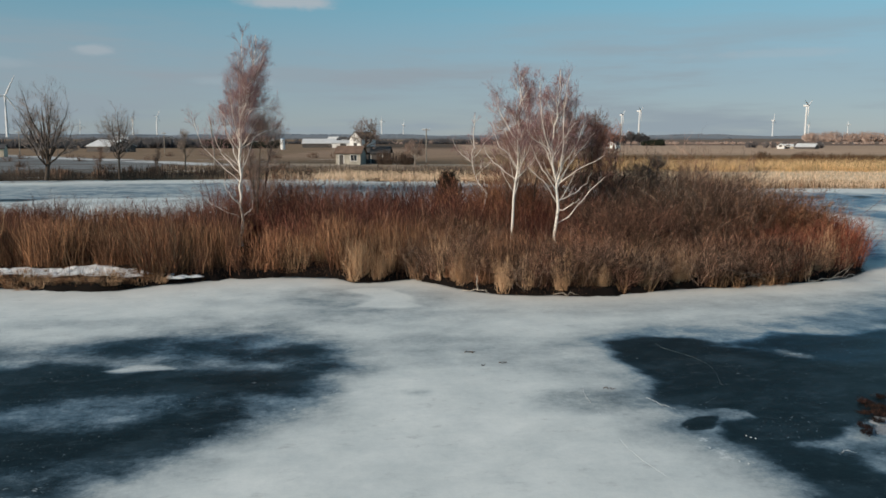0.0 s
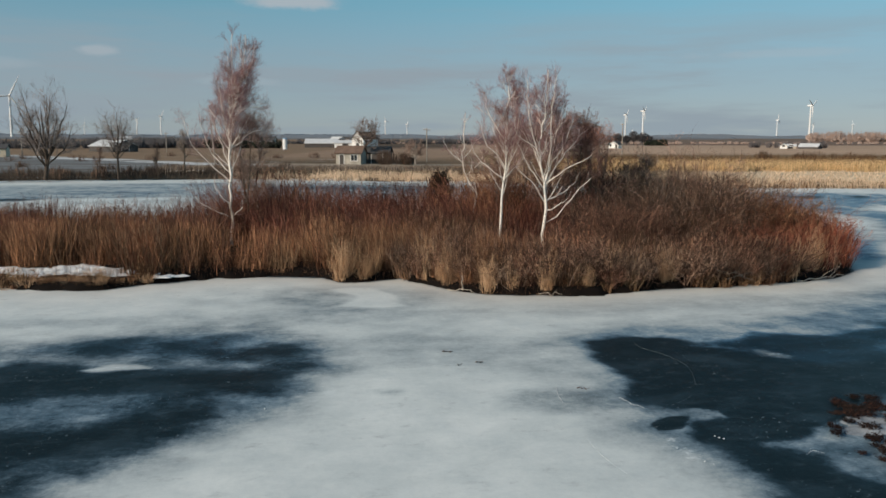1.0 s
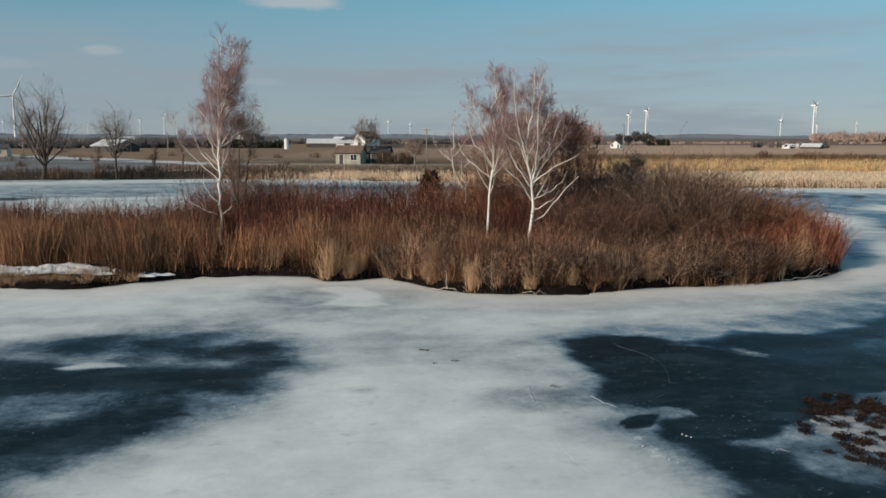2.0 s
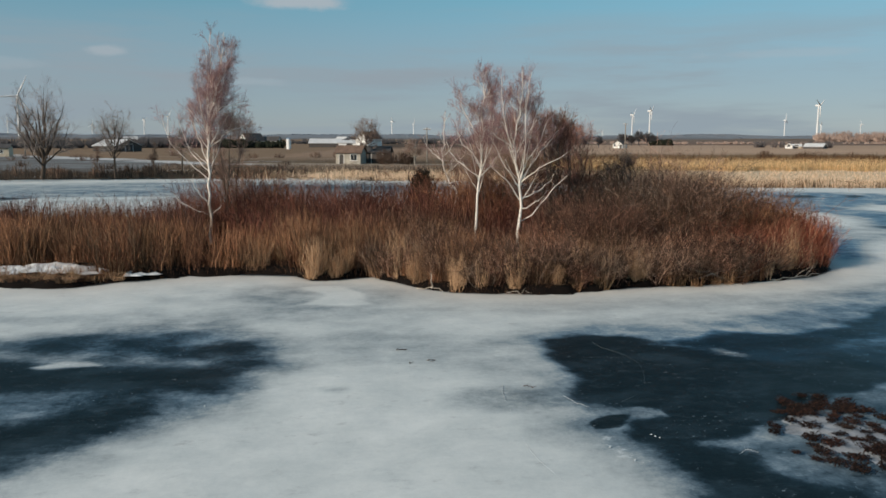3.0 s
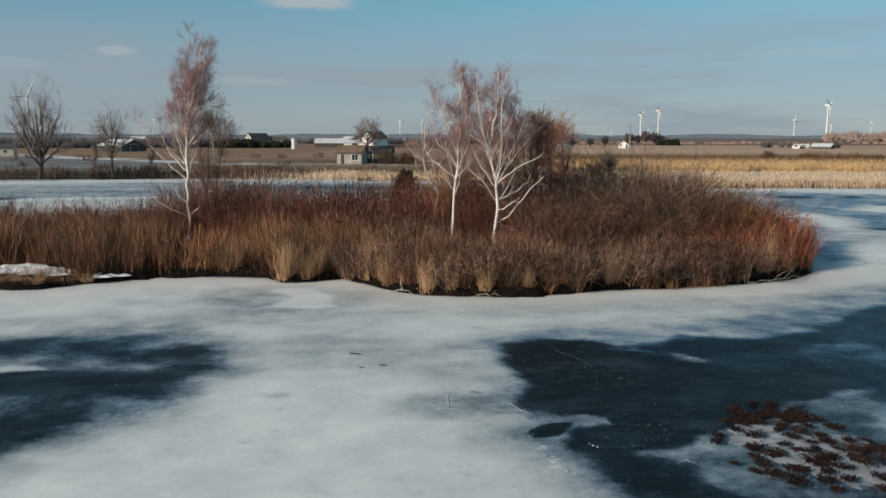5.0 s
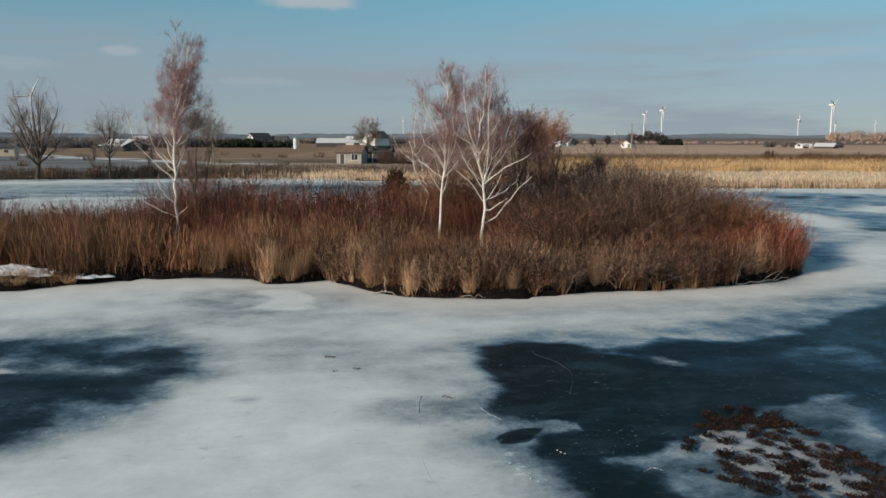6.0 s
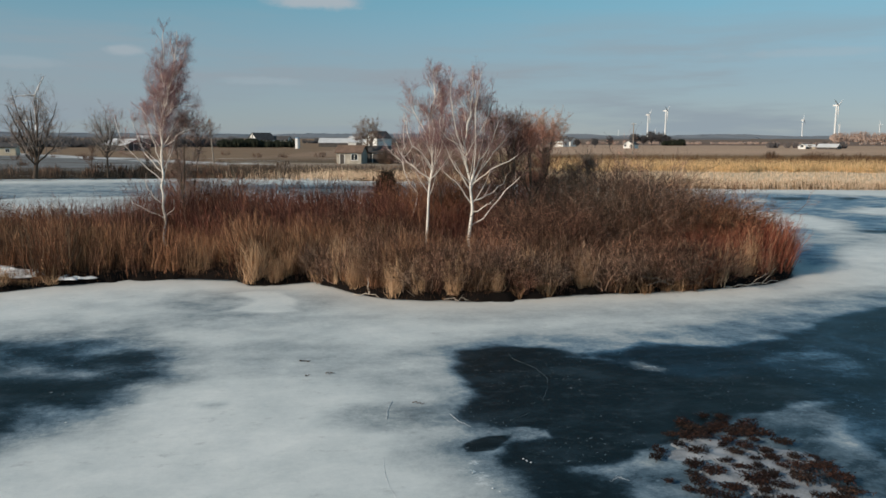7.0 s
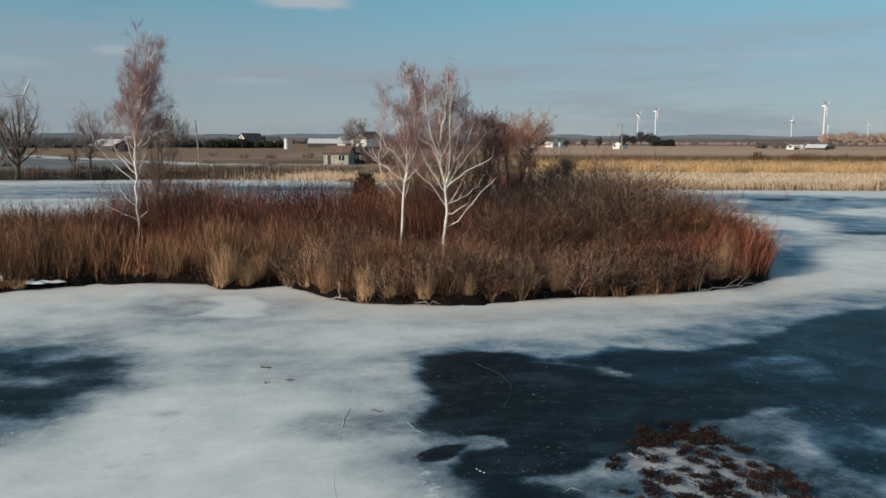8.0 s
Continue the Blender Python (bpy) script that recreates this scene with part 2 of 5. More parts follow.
TAN_GRASS = stems("tan_grass", [(0.20, 0.12, 0.07), (0.44, 0.29, 0.17), (0.66, 0.48, 0.31)], 0.7, 0.0, 1.15)
BROWN_GRASS = stems("brown_grass", [(0.075, 0.041, 0.023), (0.255, 0.145, 0.075), (0.54, 0.34, 0.19)], 0.7)
LITTER = stems("litter", [(0.030, 0.018, 0.012), (0.10, 0.056, 0.030), (0.34, 0.21, 0.115)], 0.8, 0.3, 2.2)
REED = stems("reed", [(0.48, 0.365, 0.20), (0.70, 0.535, 0.30), (0.82, 0.66, 0.41)], 0.7, 0.0, 1.5)
PALE_REED = stems("pale_reed", [(0.47, 0.365, 0.25), (0.67, 0.545, 0.40), (0.80, 0.675, 0.515)], 0.7, 0.0, 1.2)
SCRUB_BROWN = stems("scrub_brown", [(0.08, 0.05, 0.032), (0.16, 0.105, 0.068), (0.28, 0.19, 0.125)])
RUST_REED = stems("rust_reed", [(0.07, 0.042, 0.022), (0.15, 0.09, 0.046), (0.28, 0.175, 0.095)], 0.7, 0.0, 1.3)
SCRUB = stems("scrub", [(0.032, 0.026, 0.021), (0.060, 0.047, 0.037), (0.125, 0.098, 0.075)], 0.75, 0.0)
PLUME = stems("plume", [(0.24, 0.155, 0.08), (0.36, 0.24, 0.13)], 0.8, 0.0, 1.5)
DEAD_LEAF = stems("dead_leaf", [(0.009, 0.0058, 0.0052), (0.022, 0.0122, 0.0098), (0.082, 0.038, 0.025)], 0.8, 0.9, 2.6)
CEDAR = stems("cedar", [(0.020, 0.019, 0.014), (0.042, 0.037, 0.025)], 0.8)
# wood, dark, haze and blue: the air's grey-blue haze is painted into these colours
FAR_WOOD = stems("far_wood", [(0.13, 0.125, 0.13), (0.18, 0.17, 0.17)], 0.9, 0.0, 1.5)
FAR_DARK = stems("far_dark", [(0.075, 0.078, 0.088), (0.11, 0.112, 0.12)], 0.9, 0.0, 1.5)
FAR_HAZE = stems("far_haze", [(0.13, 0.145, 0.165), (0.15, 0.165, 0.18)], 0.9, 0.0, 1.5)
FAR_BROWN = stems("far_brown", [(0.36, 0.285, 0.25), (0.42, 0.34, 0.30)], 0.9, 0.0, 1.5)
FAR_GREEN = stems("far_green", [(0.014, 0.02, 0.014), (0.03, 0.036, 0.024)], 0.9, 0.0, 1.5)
FAR_BLUE_HAZE = stems("far_blue_haze", [(0.165, 0.195, 0.23), (0.19, 0.22, 0.25)], 0.9, 0.0, 1.5)
SNOW = plain("snow", (0.80, 0.80, 0.80), 0.7, 0.12, 3.0, bump=0.4)
CRACK = plain("healed_crack", (0.12, 0.15, 0.165), 0.7, 0.3, 3.0)
RIDGE = plain("ice_ridge", (0.60, 0.63, 0.64), 0.7, 0.3, 3.0)
OLD_SNOW = plain("old_snow", (0.27, 0.29, 0.315), 0.75, 0.4, 2.0, bump=0.4)
DEADWOOD = plain("deadwood", (0.42, 0.36, 0.30), 0.8, 0.4, 6.0, bump=0.3)
PAINT_WHITE = plain("white_paint", (0.78, 0.77, 0.74), 0.6, 0.08, 0.8)
PAINT_CREAM = plain("cream_siding", (0.52, 0.45, 0.34), 0.7, 0.12, 0.9)
PAINT_DARK = plain("dark_siding", (0.07, 0.062, 0.058), 0.8, 0.3, 0.7)
STONE_GREY = plain("grey_block", (0.40, 0.365, 0.31), 0.85, 0.25, 1.2)
ROOF_DARK = plain("dark_shingle", (0.07, 0.066, 0.066), 0.85, 0.3, 1.0)
ROOF_BROWN = plain("brown_shingle", (0.17, 0.11, 0.08), 0.85, 0.3, 1.0)
ROOF_METAL = plain("pale_metal_roof", (0.66, 0.66, 0.66), 0.45, 0.12, 0.4, metal=0.0)
GLASS = plain("window_glass", (0.03, 0.035, 0.04), 0.12, 0.1)
STEEL_WHITE = plain("white_steel", (0.80, 0.80, 0.79), 0.45, 0.04, 0.05)
POLE_WOOD = plain("pole_wood", (0.30, 0.26, 0.22), 0.85, 0.3, 1.0)
BLUE_STEEL = plain("blue_steel", (0.25, 0.38, 0.52), 0.4, 0.1)


# ---- mesh tools ----
def unit(a):
    return a / np.maximum(np.linalg.norm(a, axis=-1, keepdims=True), 1e-9)


def tubes(P, R, sides=3):
    """Tapering tubes along the lines P (n, s, 3) with radii R (n, s): points and quads."""
    n, s, _ = P.shape
    T = unit(np.gradient(P, axis=1))
    ref = np.where(np.abs(T[..., 2:3]) > 0.9, np.array([1.0, 0, 0]), np.array([0, 0, 1.0]))
    A = unit(np.cross(T, ref))
    B = np.cross(T, A)
    ang = np.arange(sides) * 2 * np.pi / sides
    ring = A[:, :, None] * np.cos(ang)[:, None] + B[:, :, None] * np.sin(ang)[:, None]
    V = (P[:, :, None] + ring * R[:, :, None, None]).reshape(-1, 3)
    i = np.arange(n * s * sides).reshape(n, s, sides)
    a, b = i[:, :-1], i[:, 1:]
    F = np.stack([a, np.roll(a, -1, 2), np.roll(b, -1, 2), b], -1).reshape(-1, 4)
    return V, F


def mesh_of(name, pieces, mats, smooth=False):
    """One mesh out of (points, quads) pieces; mats: one material, or one for each piece."""
    V = np.concatenate([v for v, f in pieces])
    off = np.cumsum([0] + [len(v) for v, f in pieces[:-1]])
    F = np.concatenate([f + o for (v, f), o in zip(pieces, off)])
    me = bpy.data.meshes.new(name)
    me.vertices.add(len(V))
    me.vertices.foreach_set("co", V.astype(np.float32).ravel())
    me.loops.add(F.size)
    me.loops.foreach_set("vertex_index", F.astype(np.int32).ravel())
    me.polygons.add(len(F))
    me.polygons.foreach_set("loop_start", np.arange(0, F.size, 4, dtype=np.int32))
    if isinstance(mats, list):
        for m in mats:
            me.materials.append(m)
        me.polygons.foreach_set("material_index", np.repeat(np.arange(len(pieces)), [len(f) for v, f in pieces]).astype(np.int32))
    else:
        me.materials.append(mats)
    me.polygons.foreach_set("use_smooth", np.full(len(F), smooth))
    me.update(calc_edges=True)
    return me


def mesh_bm(name, bm, mat):
    me = bpy.data.meshes.new(name)
    bm.normal_update()
    bm.to_mesh(me)
    bm.free()
    me.materials.append(mat)
    return me


def part(name, me, parent, label=""):
    ob = new(name, me)
    ob.parent = parent
    return tagged(ob, label)


def thing(name, m, label, category, group="", me=None):
    ob = new(name, me)
    ob.matrix_basis = m
    return tagged(ob, label, category, group)


def along(P, s):
    """Points at the fraction s of each line."""
    x = s * (P.shape[1] - 1)
    i = np.clip(x.astype(int), 0, P.shape[1] - 2)
    f = (x - i)[:, None]
    k = np.arange(len(P))
    return P[k, i] * (1 - f) + P[k, i + 1] * f, unit(P[k, i + 1] - P[k, i])


def sprout(rng, P, R, n, lo, hi, angle, length, up=0.3, s=4, wig=0.12, thin=0.6, tip=0.3, least=0.004):
    """n twigs from each line, between the fractions lo and hi of it; length may depend on that fraction."""
    idx = np.repeat(np.arange(len(P)), n)
    f = rng.uniform(lo, hi, len(idx))
    start, tan = along(P[idx], f)
    r0 = along(np.repeat(R[idx][..., None], 3, 2), f)[0][:, 0] * thin
    rv = rng.normal(size=(len(idx), 3))
    perp = unit(rv - (rv * tan).sum(1, keepdims=True) * tan)
    a = np.radians(angle) * rng.uniform(0.65, 1.35, len(idx))[:, None]
    d = tan * np.cos(a) + perp * np.sin(a)
    L = (length(f) if callable(length) else length) * rng.uniform(0.6, 1.2, len(idx))
    out = [start]
    for k in range(1, s):
        d = unit(d + np.array([0, 0, up]) / (s - 1) + rng.normal(size=d.shape) * wig)
        out.append(out[-1] + d * (L / (s - 1))[:, None])
    Q = np.stack(out, 1)
    taper = np.linspace(1, tip, s)
    return Q, np.maximum(r0[:, None] * taper, least)


def lines(points, s):
    """A smooth line of s points through a few given ones."""
    p = np.array(points, float)
    d = np.r_[0, np.cumsum(np.linalg.norm(np.diff(p, axis=0), axis=1))]
    x = np.linspace(0, d[-1], s)
    q = np.stack([np.interp(x, d, p[:, k]) for k in range(3)], 1)
    for _ in range(2):
        q[1:-1] = (q[:-2] + 2 * q[1:-1] + q[2:]) / 4
    return q[None]


def box(bm, lo, hi):
    r = bmesh.ops.create_cube(bm, size=1.0)
    c, d = (Vector(lo) + Vector(hi)) / 2, Vector(hi) - Vector(lo)
    for v in r["verts"]:
        v.co = Vector((v.co.x * d.x, v.co.y * d.y, v.co.z * d.z)) + c


def box_mesh(name, boxes, mat, bevel=0.0):
    bm = bmesh.new()
    for lo, hi in boxes:
        box(bm, lo, hi)
    if bevel:
        bmesh.ops.bevel(bm, geom=bm.edges[:], offset=bevel, segments=2, affect="EDGES", profile=0.5)
    return mesh_bm(name, bm, mat)


# ---- ground and ice ----
ISLAND = [(-60, 52), (-40, 44), (-26, 39.5), (-14, 36.0), (-10.7, 35.3), (-8.6, 34.5), (-7.4, 34.4), (-6.3, 35.2), (-4.8, 35.9), (-3.2, 36.5), (-0.3, 36.6), (1.4, 36.0), (2.1, 34.7), (3.2, 34.7), (4.6, 35.4),
          (5.4, 33.9), (6.2, 32.4), (7.4, 31.2), (9.0, 30.6), (10.6, 30.3), (12.6, 30.8), (15, 31.3), (17.4, 31.3), (20.2, 31.8), (22.9, 32.5), (24.9, 34.0), (26.3, 36.2), (27.2, 38.8), (26.5, 44), (21, 50), (12, 54), (0, 54.5), (-12, 53), (-26, 56), (-60, 64)]
POND = [(-160, 112), (-60, 114), (-38, 115.4), (-28, 118.6), (-17, 119), (-6.5, 117.7), (6, 116.4), (20, 109), (39, 96.5), (52, 92.5), (70, 89.5), (110, 84), (170, 70), (190, 20), (150, -14), (40, -11), (-60, -12), (-140, 10)]
MOUND = [(10.7, 14.0), (11.2, 15.6), (12.2, 16.9), (13.2, 17.5), (14.0, 17.0), (14.3, 15.4), (14.2, 13.6), (13.4, 12.3), (11.8, 12.4)]


def inside(poly, X, Y):
    """Metres from the edge of a closed outline: positive inside it."""
    poly = np.array(poly, float)
    best, odd = np.full(X.shape, 1e9), np.zeros(X.shape, bool)
    for (x0, y0), (x1, y1) in zip(poly, np.roll(poly, -1, 0)):
        dx, dy = x1 - x0, y1 - y0
        t = np.clip(((X - x0) * dx + (Y - y0) * dy) / (dx * dx + dy * dy), 0, 1)
        best = np.minimum(best, np.hypot(X - x0 - t * dx, Y - y0 - t * dy))
        if dy:
            odd ^= ((y0 > Y) != (y1 > Y)) & (X < dx * (Y - y0) / dy + x0)
    return np.where(odd, best, -best)


def rough(X, Y, k):
    """Gentle unevenness without a seam."""
    return (np.sin(1.3 * k * X + 2.1 * np.sin(0.7 * k * Y)) + np.sin(1.7 * k * Y + 1.9 * np.sin(0.9 * k * X)) + np.sin(2.9 * k * (X + Y) + np.sin(2.3 * k * X))) / 3


def ease(d, lo, hi):
    t = np.clip((d - lo) / (hi - lo), 0, 1)
    return t * t * (3 - 2 * t)


def height(X, Y):
    wob = 0.30 * rough(X, Y, 0.9) + 0.14 * rough(Y, X, 2.7) + 0.09 * rough(X, Y, 6.1)
    land = np.maximum(-inside(POND, X, Y), inside(ISLAND, X, Y)) + wob
    z = -0.7 + ease(land, -0.9, 0.4) * 1.0 + 0.08 * rough(X, Y, 0.5) * ease(land, 0, 3)
    return z


def steps(lo, hi, fine, reach, grow=1.16):
    """Even steps from lo to hi, then longer and longer ones, out to the reach on both sides."""
    mid, s, a, b = list(np.arange(lo, hi + fine / 2, fine)), fine, [], []
    x = hi
    while x < reach:
        s *= grow
        x += s
        b.append(x)
    x, s = lo, fine
    while x > -reach:
        s *= grow
        x -= s
        a.append(x)
    return np.array(a[::-1] + mid + b)


def sheet(name, xs, ys, z, mat):
    X, Y = np.meshgrid(xs, ys)
    Z = z(X, Y)
    i = np.arange(X.size).reshape(X.shape)
    F = np.stack([i[:-1, :-1], i[:-1, 1:], i[1:, 1:], i[1:, :-1]], -1).reshape(-1, 4)
    return mesh_of(name, [(np.stack([X, Y, Z], -1).reshape(-1, 3), F)], mat, True), X, Y


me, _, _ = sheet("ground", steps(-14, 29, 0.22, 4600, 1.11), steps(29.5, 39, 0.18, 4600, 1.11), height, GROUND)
tagged(new("ground", me), "brown winter farmland, marshy shore and pond bed", "ground", kind="structure")

# The ice in patches, laid one over another: how clear it is (-0.7 snow white, 0 grey, 1 black), how blue, and how soft the edge is in metres.
PATCHES = []


def ice_patch(clear, blue, soft, *outline):
    PATCHES.append((clear, blue, soft, outline))


def ice_oval(clear, blue, soft, x, y, a, b, turn=0.0, n=14):
    c, s = math.cos(radians(turn)), math.sin(radians(turn))
    ring = [(a * math.cos(k * 2 * math.pi / n), b * math.sin(k * 2 * math.pi / n)) for k in range(n)]
    ice_patch(clear, blue, soft, *[(x + p * c - q * s, y + p * s + q * c) for p, q in ring])


# grey, thinner ice in the open
ice_oval(-0.24, 0, 1.8, 6, 28.2, 18, 1.8)
ice_oval(-0.20, 0, 1.5, 23, 29.2, 9, 1.6, 5)
ice_patch(-0.22, 0, 1.3, (1.1, 25.0), (3.7, 25.6), (8.7, 24.2), (8.0, 21.5), (8.2, 18.5), (5.1, 20.6), (2.2, 21.6))
ice_patch(-0.08, 0, 0.6, (4.9, 18.8), (5.7, 19.2), (7.6, 18.9), (8.4, 18.2), (7.8, 17.2), (6.7, 16.8), (5.7, 17.3), (5.0, 17.8))
ice_oval(-0.05, 0, 0.45, 2.5, 19.45, 0.3, 0.2)
ice_oval(-0.74, 0, 1.4, 3.2, 14.5, 3.8, 1.9)
ice_oval(-0.44, 0, 1.5, 8, 32.0, 17, 2.2)
ice_oval(-0.10, 0, 0.8, 0.9, 32.4, 1.8, 1.5)
ice_oval(-0.22, 0, 0.8, 5.8, 31.0, 1.7, 1.8)
# dark ice on the side of the low bank
ice_patch(0.10, 0.15, 1.2, (-12.5, 27.2), (-7.3, 25.9), (-4.3, 27.0), (-1.2, 27.4), (0.9, 25.3), (1.6, 21.8), (0.7, 20.8), (0.4, 18.3), (-1.3, 17.3), (-2.8, 15.9), (-4.3, 14.6), (-7.5, 14.3), (-13.7, 21.9))
ice_patch(0.38, 0.6, 0.75, (-7.1, 24.9), (-5.6, 25.6), (-3.5, 25.9), (-2.2, 26.0), (-1.1, 25.8), (-0.1, 24.9), (0.6, 24.3), (0.9, 23.6), (0.3, 23.0), (1.0, 21.9), (-1.0, 22.3), (-1.9, 22.9), (-4.3, 23.8), (-5.7, 24.2))
ice_patch(0.52, 0.3, 0.4, (-0.6, 24.9), (0.4, 24.4), (0.5, 23.5), (-0.2, 22.8), (0.5, 22.1), (-0.4, 22.2), (-1.2, 23.0), (-1.3, 24.2))
ice_patch(0.25, 0.5, 0.9, (-15, 25.0), (-8.2, 23.7), (-5.4, 23.0), (0.0, 21.8), (0.5, 20.4), (0.0, 18.9), (-1.1, 18.1), (-1.8, 17.6), (-2.5, 16.7), (-3.0, 16.1), (-3.3, 15.4), (-4.0, 15.0), (-4.9, 14.4), (-8.5, 13.6), (-15, 13))
ice_patch(0.86, 0.1, 0.85, (-15, 23.9), (-8.0, 23.0), (-7.2, 23.2), (-5.9, 23.0), (-4.9, 22.2), (-3.1, 21.8), (-1.9, 21.8), (-0.7, 21.7), (-0.1, 21.3), (-0.1, 20.7), (-0.4, 20.2), (-1.1, 20.0), (-2.3, 20.2), (-5.2, 20.4), (-7.0, 20.1), (-15, 20.1))
ice_patch(0.70, 0.1, 0.9, (-1.5, 18.3), (-1.7, 18.9), (-2.2, 19.4), (-2.6, 19.3), (-2.9, 18.7), (-3.6, 18.2), (-4.6, 17.9), (-5.7, 18.1), (-15, 18.9), (-15, 15.8), (-5.6, 16.1), (-4.7, 16.2), (-3.6, 15.6), (-3.0, 16.3), (-2.4, 17.2), (-1.9, 17.8))
ice_patch(0.45, 0.2, 0.6, (-5.5, 15.6), (-4.7, 15.8), (-4.2, 15.2), (-4.3, 14.5), (-6.9, 14.5), (-7.5, 15.6))
ice_patch(-0.30, 0, 0.16, (-5.1, 22.55), (-4.6, 22.95), (-4.0, 22.9), (-3.4, 22.3), (-4.2, 22.25), (-4.9, 22.3))
# the large dark sheet beside the mound
ice_patch(0.0, 0.6, 1.5, (7.7, 23.1), (8.7, 24.9), (11.4, 25.7), (14.9, 25.9), (17.9, 26.8), (22.5, 29.2), (28.3, 31.6), (42, 33), (44, 12), (9, 10), (8.2, 14.3), (7.5, 16.0), (8.0, 17.0), (7.9, 19.2))
ice_patch(0.56, 1.25, 0.4, (11.8, 22.4), (13.2, 22.9), (14.2, 23.7), (16.2, 23.0), (18.6, 23.7), (21.0, 25.5), (22.7, 26.7), (26.1, 27.9), (40, 28.6), (44, 18), (17.5, 16.4), (16.9, 17.9), (15.1, 19.0), (13.1, 19.5), (11.7, 19.9))
ice_patch(0.34, 0.9, 0.4, (16.4, 17.8), (17.3, 18.5), (17.8, 17.6), (17.2, 16.2), (18.2, 14.6), (17, 13), (15.4, 14.5), (15.8, 16.8))
ice_oval(0.36, 0.9, 0.5, 18.2, 21.3, 1.8, 0.9, -10)
ice_patch(0.75, 0.7, 0.5, (17.4, 19.0), (19.5, 18.9), (24, 18.4), (24, 16.4), (19.6, 15.6), (18.2, 16.6), (18.6, 17.6))
ice_patch(1.25, 0.15, 0.5, (8.5, 22.6), (9.0, 23.4), (9.9, 23.6), (11.1, 23.4), (11.8, 22.6), (12.3, 21.9), (12.9, 20.8), (13.3, 20.4), (14.7, 20.2), (16.1, 20.0), (16.5, 19.1), (16.2, 18.5), (14.9, 17.6), (14.0, 17.4), (12.3, 16.1), (11.5, 15.9), (11.0, 15.6),
          (10.5, 15.1), (10.0, 15.1), (9.3, 15.5), (8.6, 15.1), (8.4, 15.4), (8.9, 16.2), (9.5, 16.3), (9.6, 16.9), (9.0, 17.2), (8.2, 17.7), (8.2, 18.3), (8.7, 19.6), (8.6, 20.8))
ice_patch(0.9, 0.2, 0.7, (8.9, 16.0), (9.6, 15.9), (10.0, 15.4), (9.4, 14.8), (10.2, 14.2), (10.1, 13.4), (10.5, 12.8), (11.2, 12.2), (11.5, 9), (7.6, 9), (8.7, 12.6), (8.7, 13.9), (8.5, 14.7), (8.3, 15.1))
ice_patch(0.10, 0.3, 0.12, (7.9, 17.3), (8.3, 17.55), (9.1, 17.1), (9.6, 16.85), (9.5, 16.35), (9.0, 16.35), (8.75, 16.75), (8.1, 16.65))
ice_patch(1.25, 0, 0.10, (7.7, 16.2), (8.1, 16.6), (8.7, 16.75), (8.8, 16.6), (8.5, 16.2), (8.1, 16.0), (7.8, 15.95))
ice_patch(0.28, 0.4, 0.2, (10.4, 15.0), (10.9, 15.5), (11.5, 15.85), (12.3, 16.0), (13.9, 17.3), (15.2, 17.5), (16.6, 17.8), (15.8, 16.6), (14.8, 15.5), (15.3, 14.8), (15.6, 13.3), (14.0, 11.0), (11.4, 11.6), (10.6, 12.8), (10.3, 13.5), (10.4, 14.3), (9.6, 14.9))
ice_patch(0.02, 0, 0.25, (12.9, 21.8), (13.4, 21.75), (13.75, 21.0), (13.4, 20.75), (13.05, 21.1))
ice_oval(0.22, 0.7, 0.3, 12.0, 22.3, 0.9, 0.22, -32)
# a plate of whiter ice pushed up against the island
ice_oval(-0.12, 0.1, 1.0, 2.3, 31.0, 3.2, 2.6)
ice_patch(-0.62, 0, 0.30, (1.6, 33.1), (3.1, 33.3), (3.7, 31.7), (3.95, 29.3), (3.3, 29.3), (1.7, 29.8), (2.5, 31.6))
# blue shadow of the island's tip, painted onto the ice
ice_patch(0.12, 1.3, 0.9, (27.3, 36.6), (28.5, 40), (30.5, 44), (34, 51), (37, 52.5), (36.5, 49), (33, 43), (29.5, 37.5))
# far water beyond the island's tip, and the side arm behind the island
ice_oval(-0.18, 0.6, 4, 44, 48, 14, 4, 15)
ice_patch(0.02, 1, 1.2, (44.0, 86), (55.9, 84.2), (62.4, 79.0), (90, 70), (80, 46), (47.5, 48.8), (41.7, 49.2), (39.6, 50.1), (41.2, 55.6), (42.0, 60.6), (40.0, 63.6), (38, 69.0), (36, 80))
ice_patch(-0.6, 0, 0.7, (48.4, 65.3), (55.1, 67.4), (74, 66), (70, 58), (56.0, 59.9), (49.4, 59.7), (47.6, 61.8))
ice_patch(-0.6, 0, 0.5, (44.0, 74.9), (46.6, 77.4), (47.4, 76.5), (45, 73.0))
ice_oval(0.9, 0, 0.4, 50.2, 77.4, 1.9, 0.7, -5)
ice_oval(0.9, 0, 0.4, 56.2, 77.6, 1.4, 0.5, -5)
ice_oval(0.7, 0.3, 0.4, 41.0, 49.6, 2.0, 0.8, -25)
ice_patch(-0.65, 0, 0.8, (30, 98), (46.5, 93), (69.5, 89), (120, 76), (110, 70), (71.3, 80.6), (62.4, 80.4), (56.4, 85.6), (44.7, 87.5), (30, 94))
ice_oval(-0.10, 0.35, 7, -16, 96, 44, 16)
ice_oval(0.08, 0.5, 2.5, -19, 94, 6, 2.2, 6)
ice_oval(0.02, 0.4, 2.5, -33, 93, 7, 2.0)
ice_oval(0.50, 0.3, 0.8, -22, 107.5, 5.5, 1.1, 5)
ice_oval(0.25, 0.3, 1.5, -15, 108.3, 5, 1.3, 5)
ice_oval(0.90, 0.2, 0.5, -27.2, 84.3, 2.6, 0.9, -5)
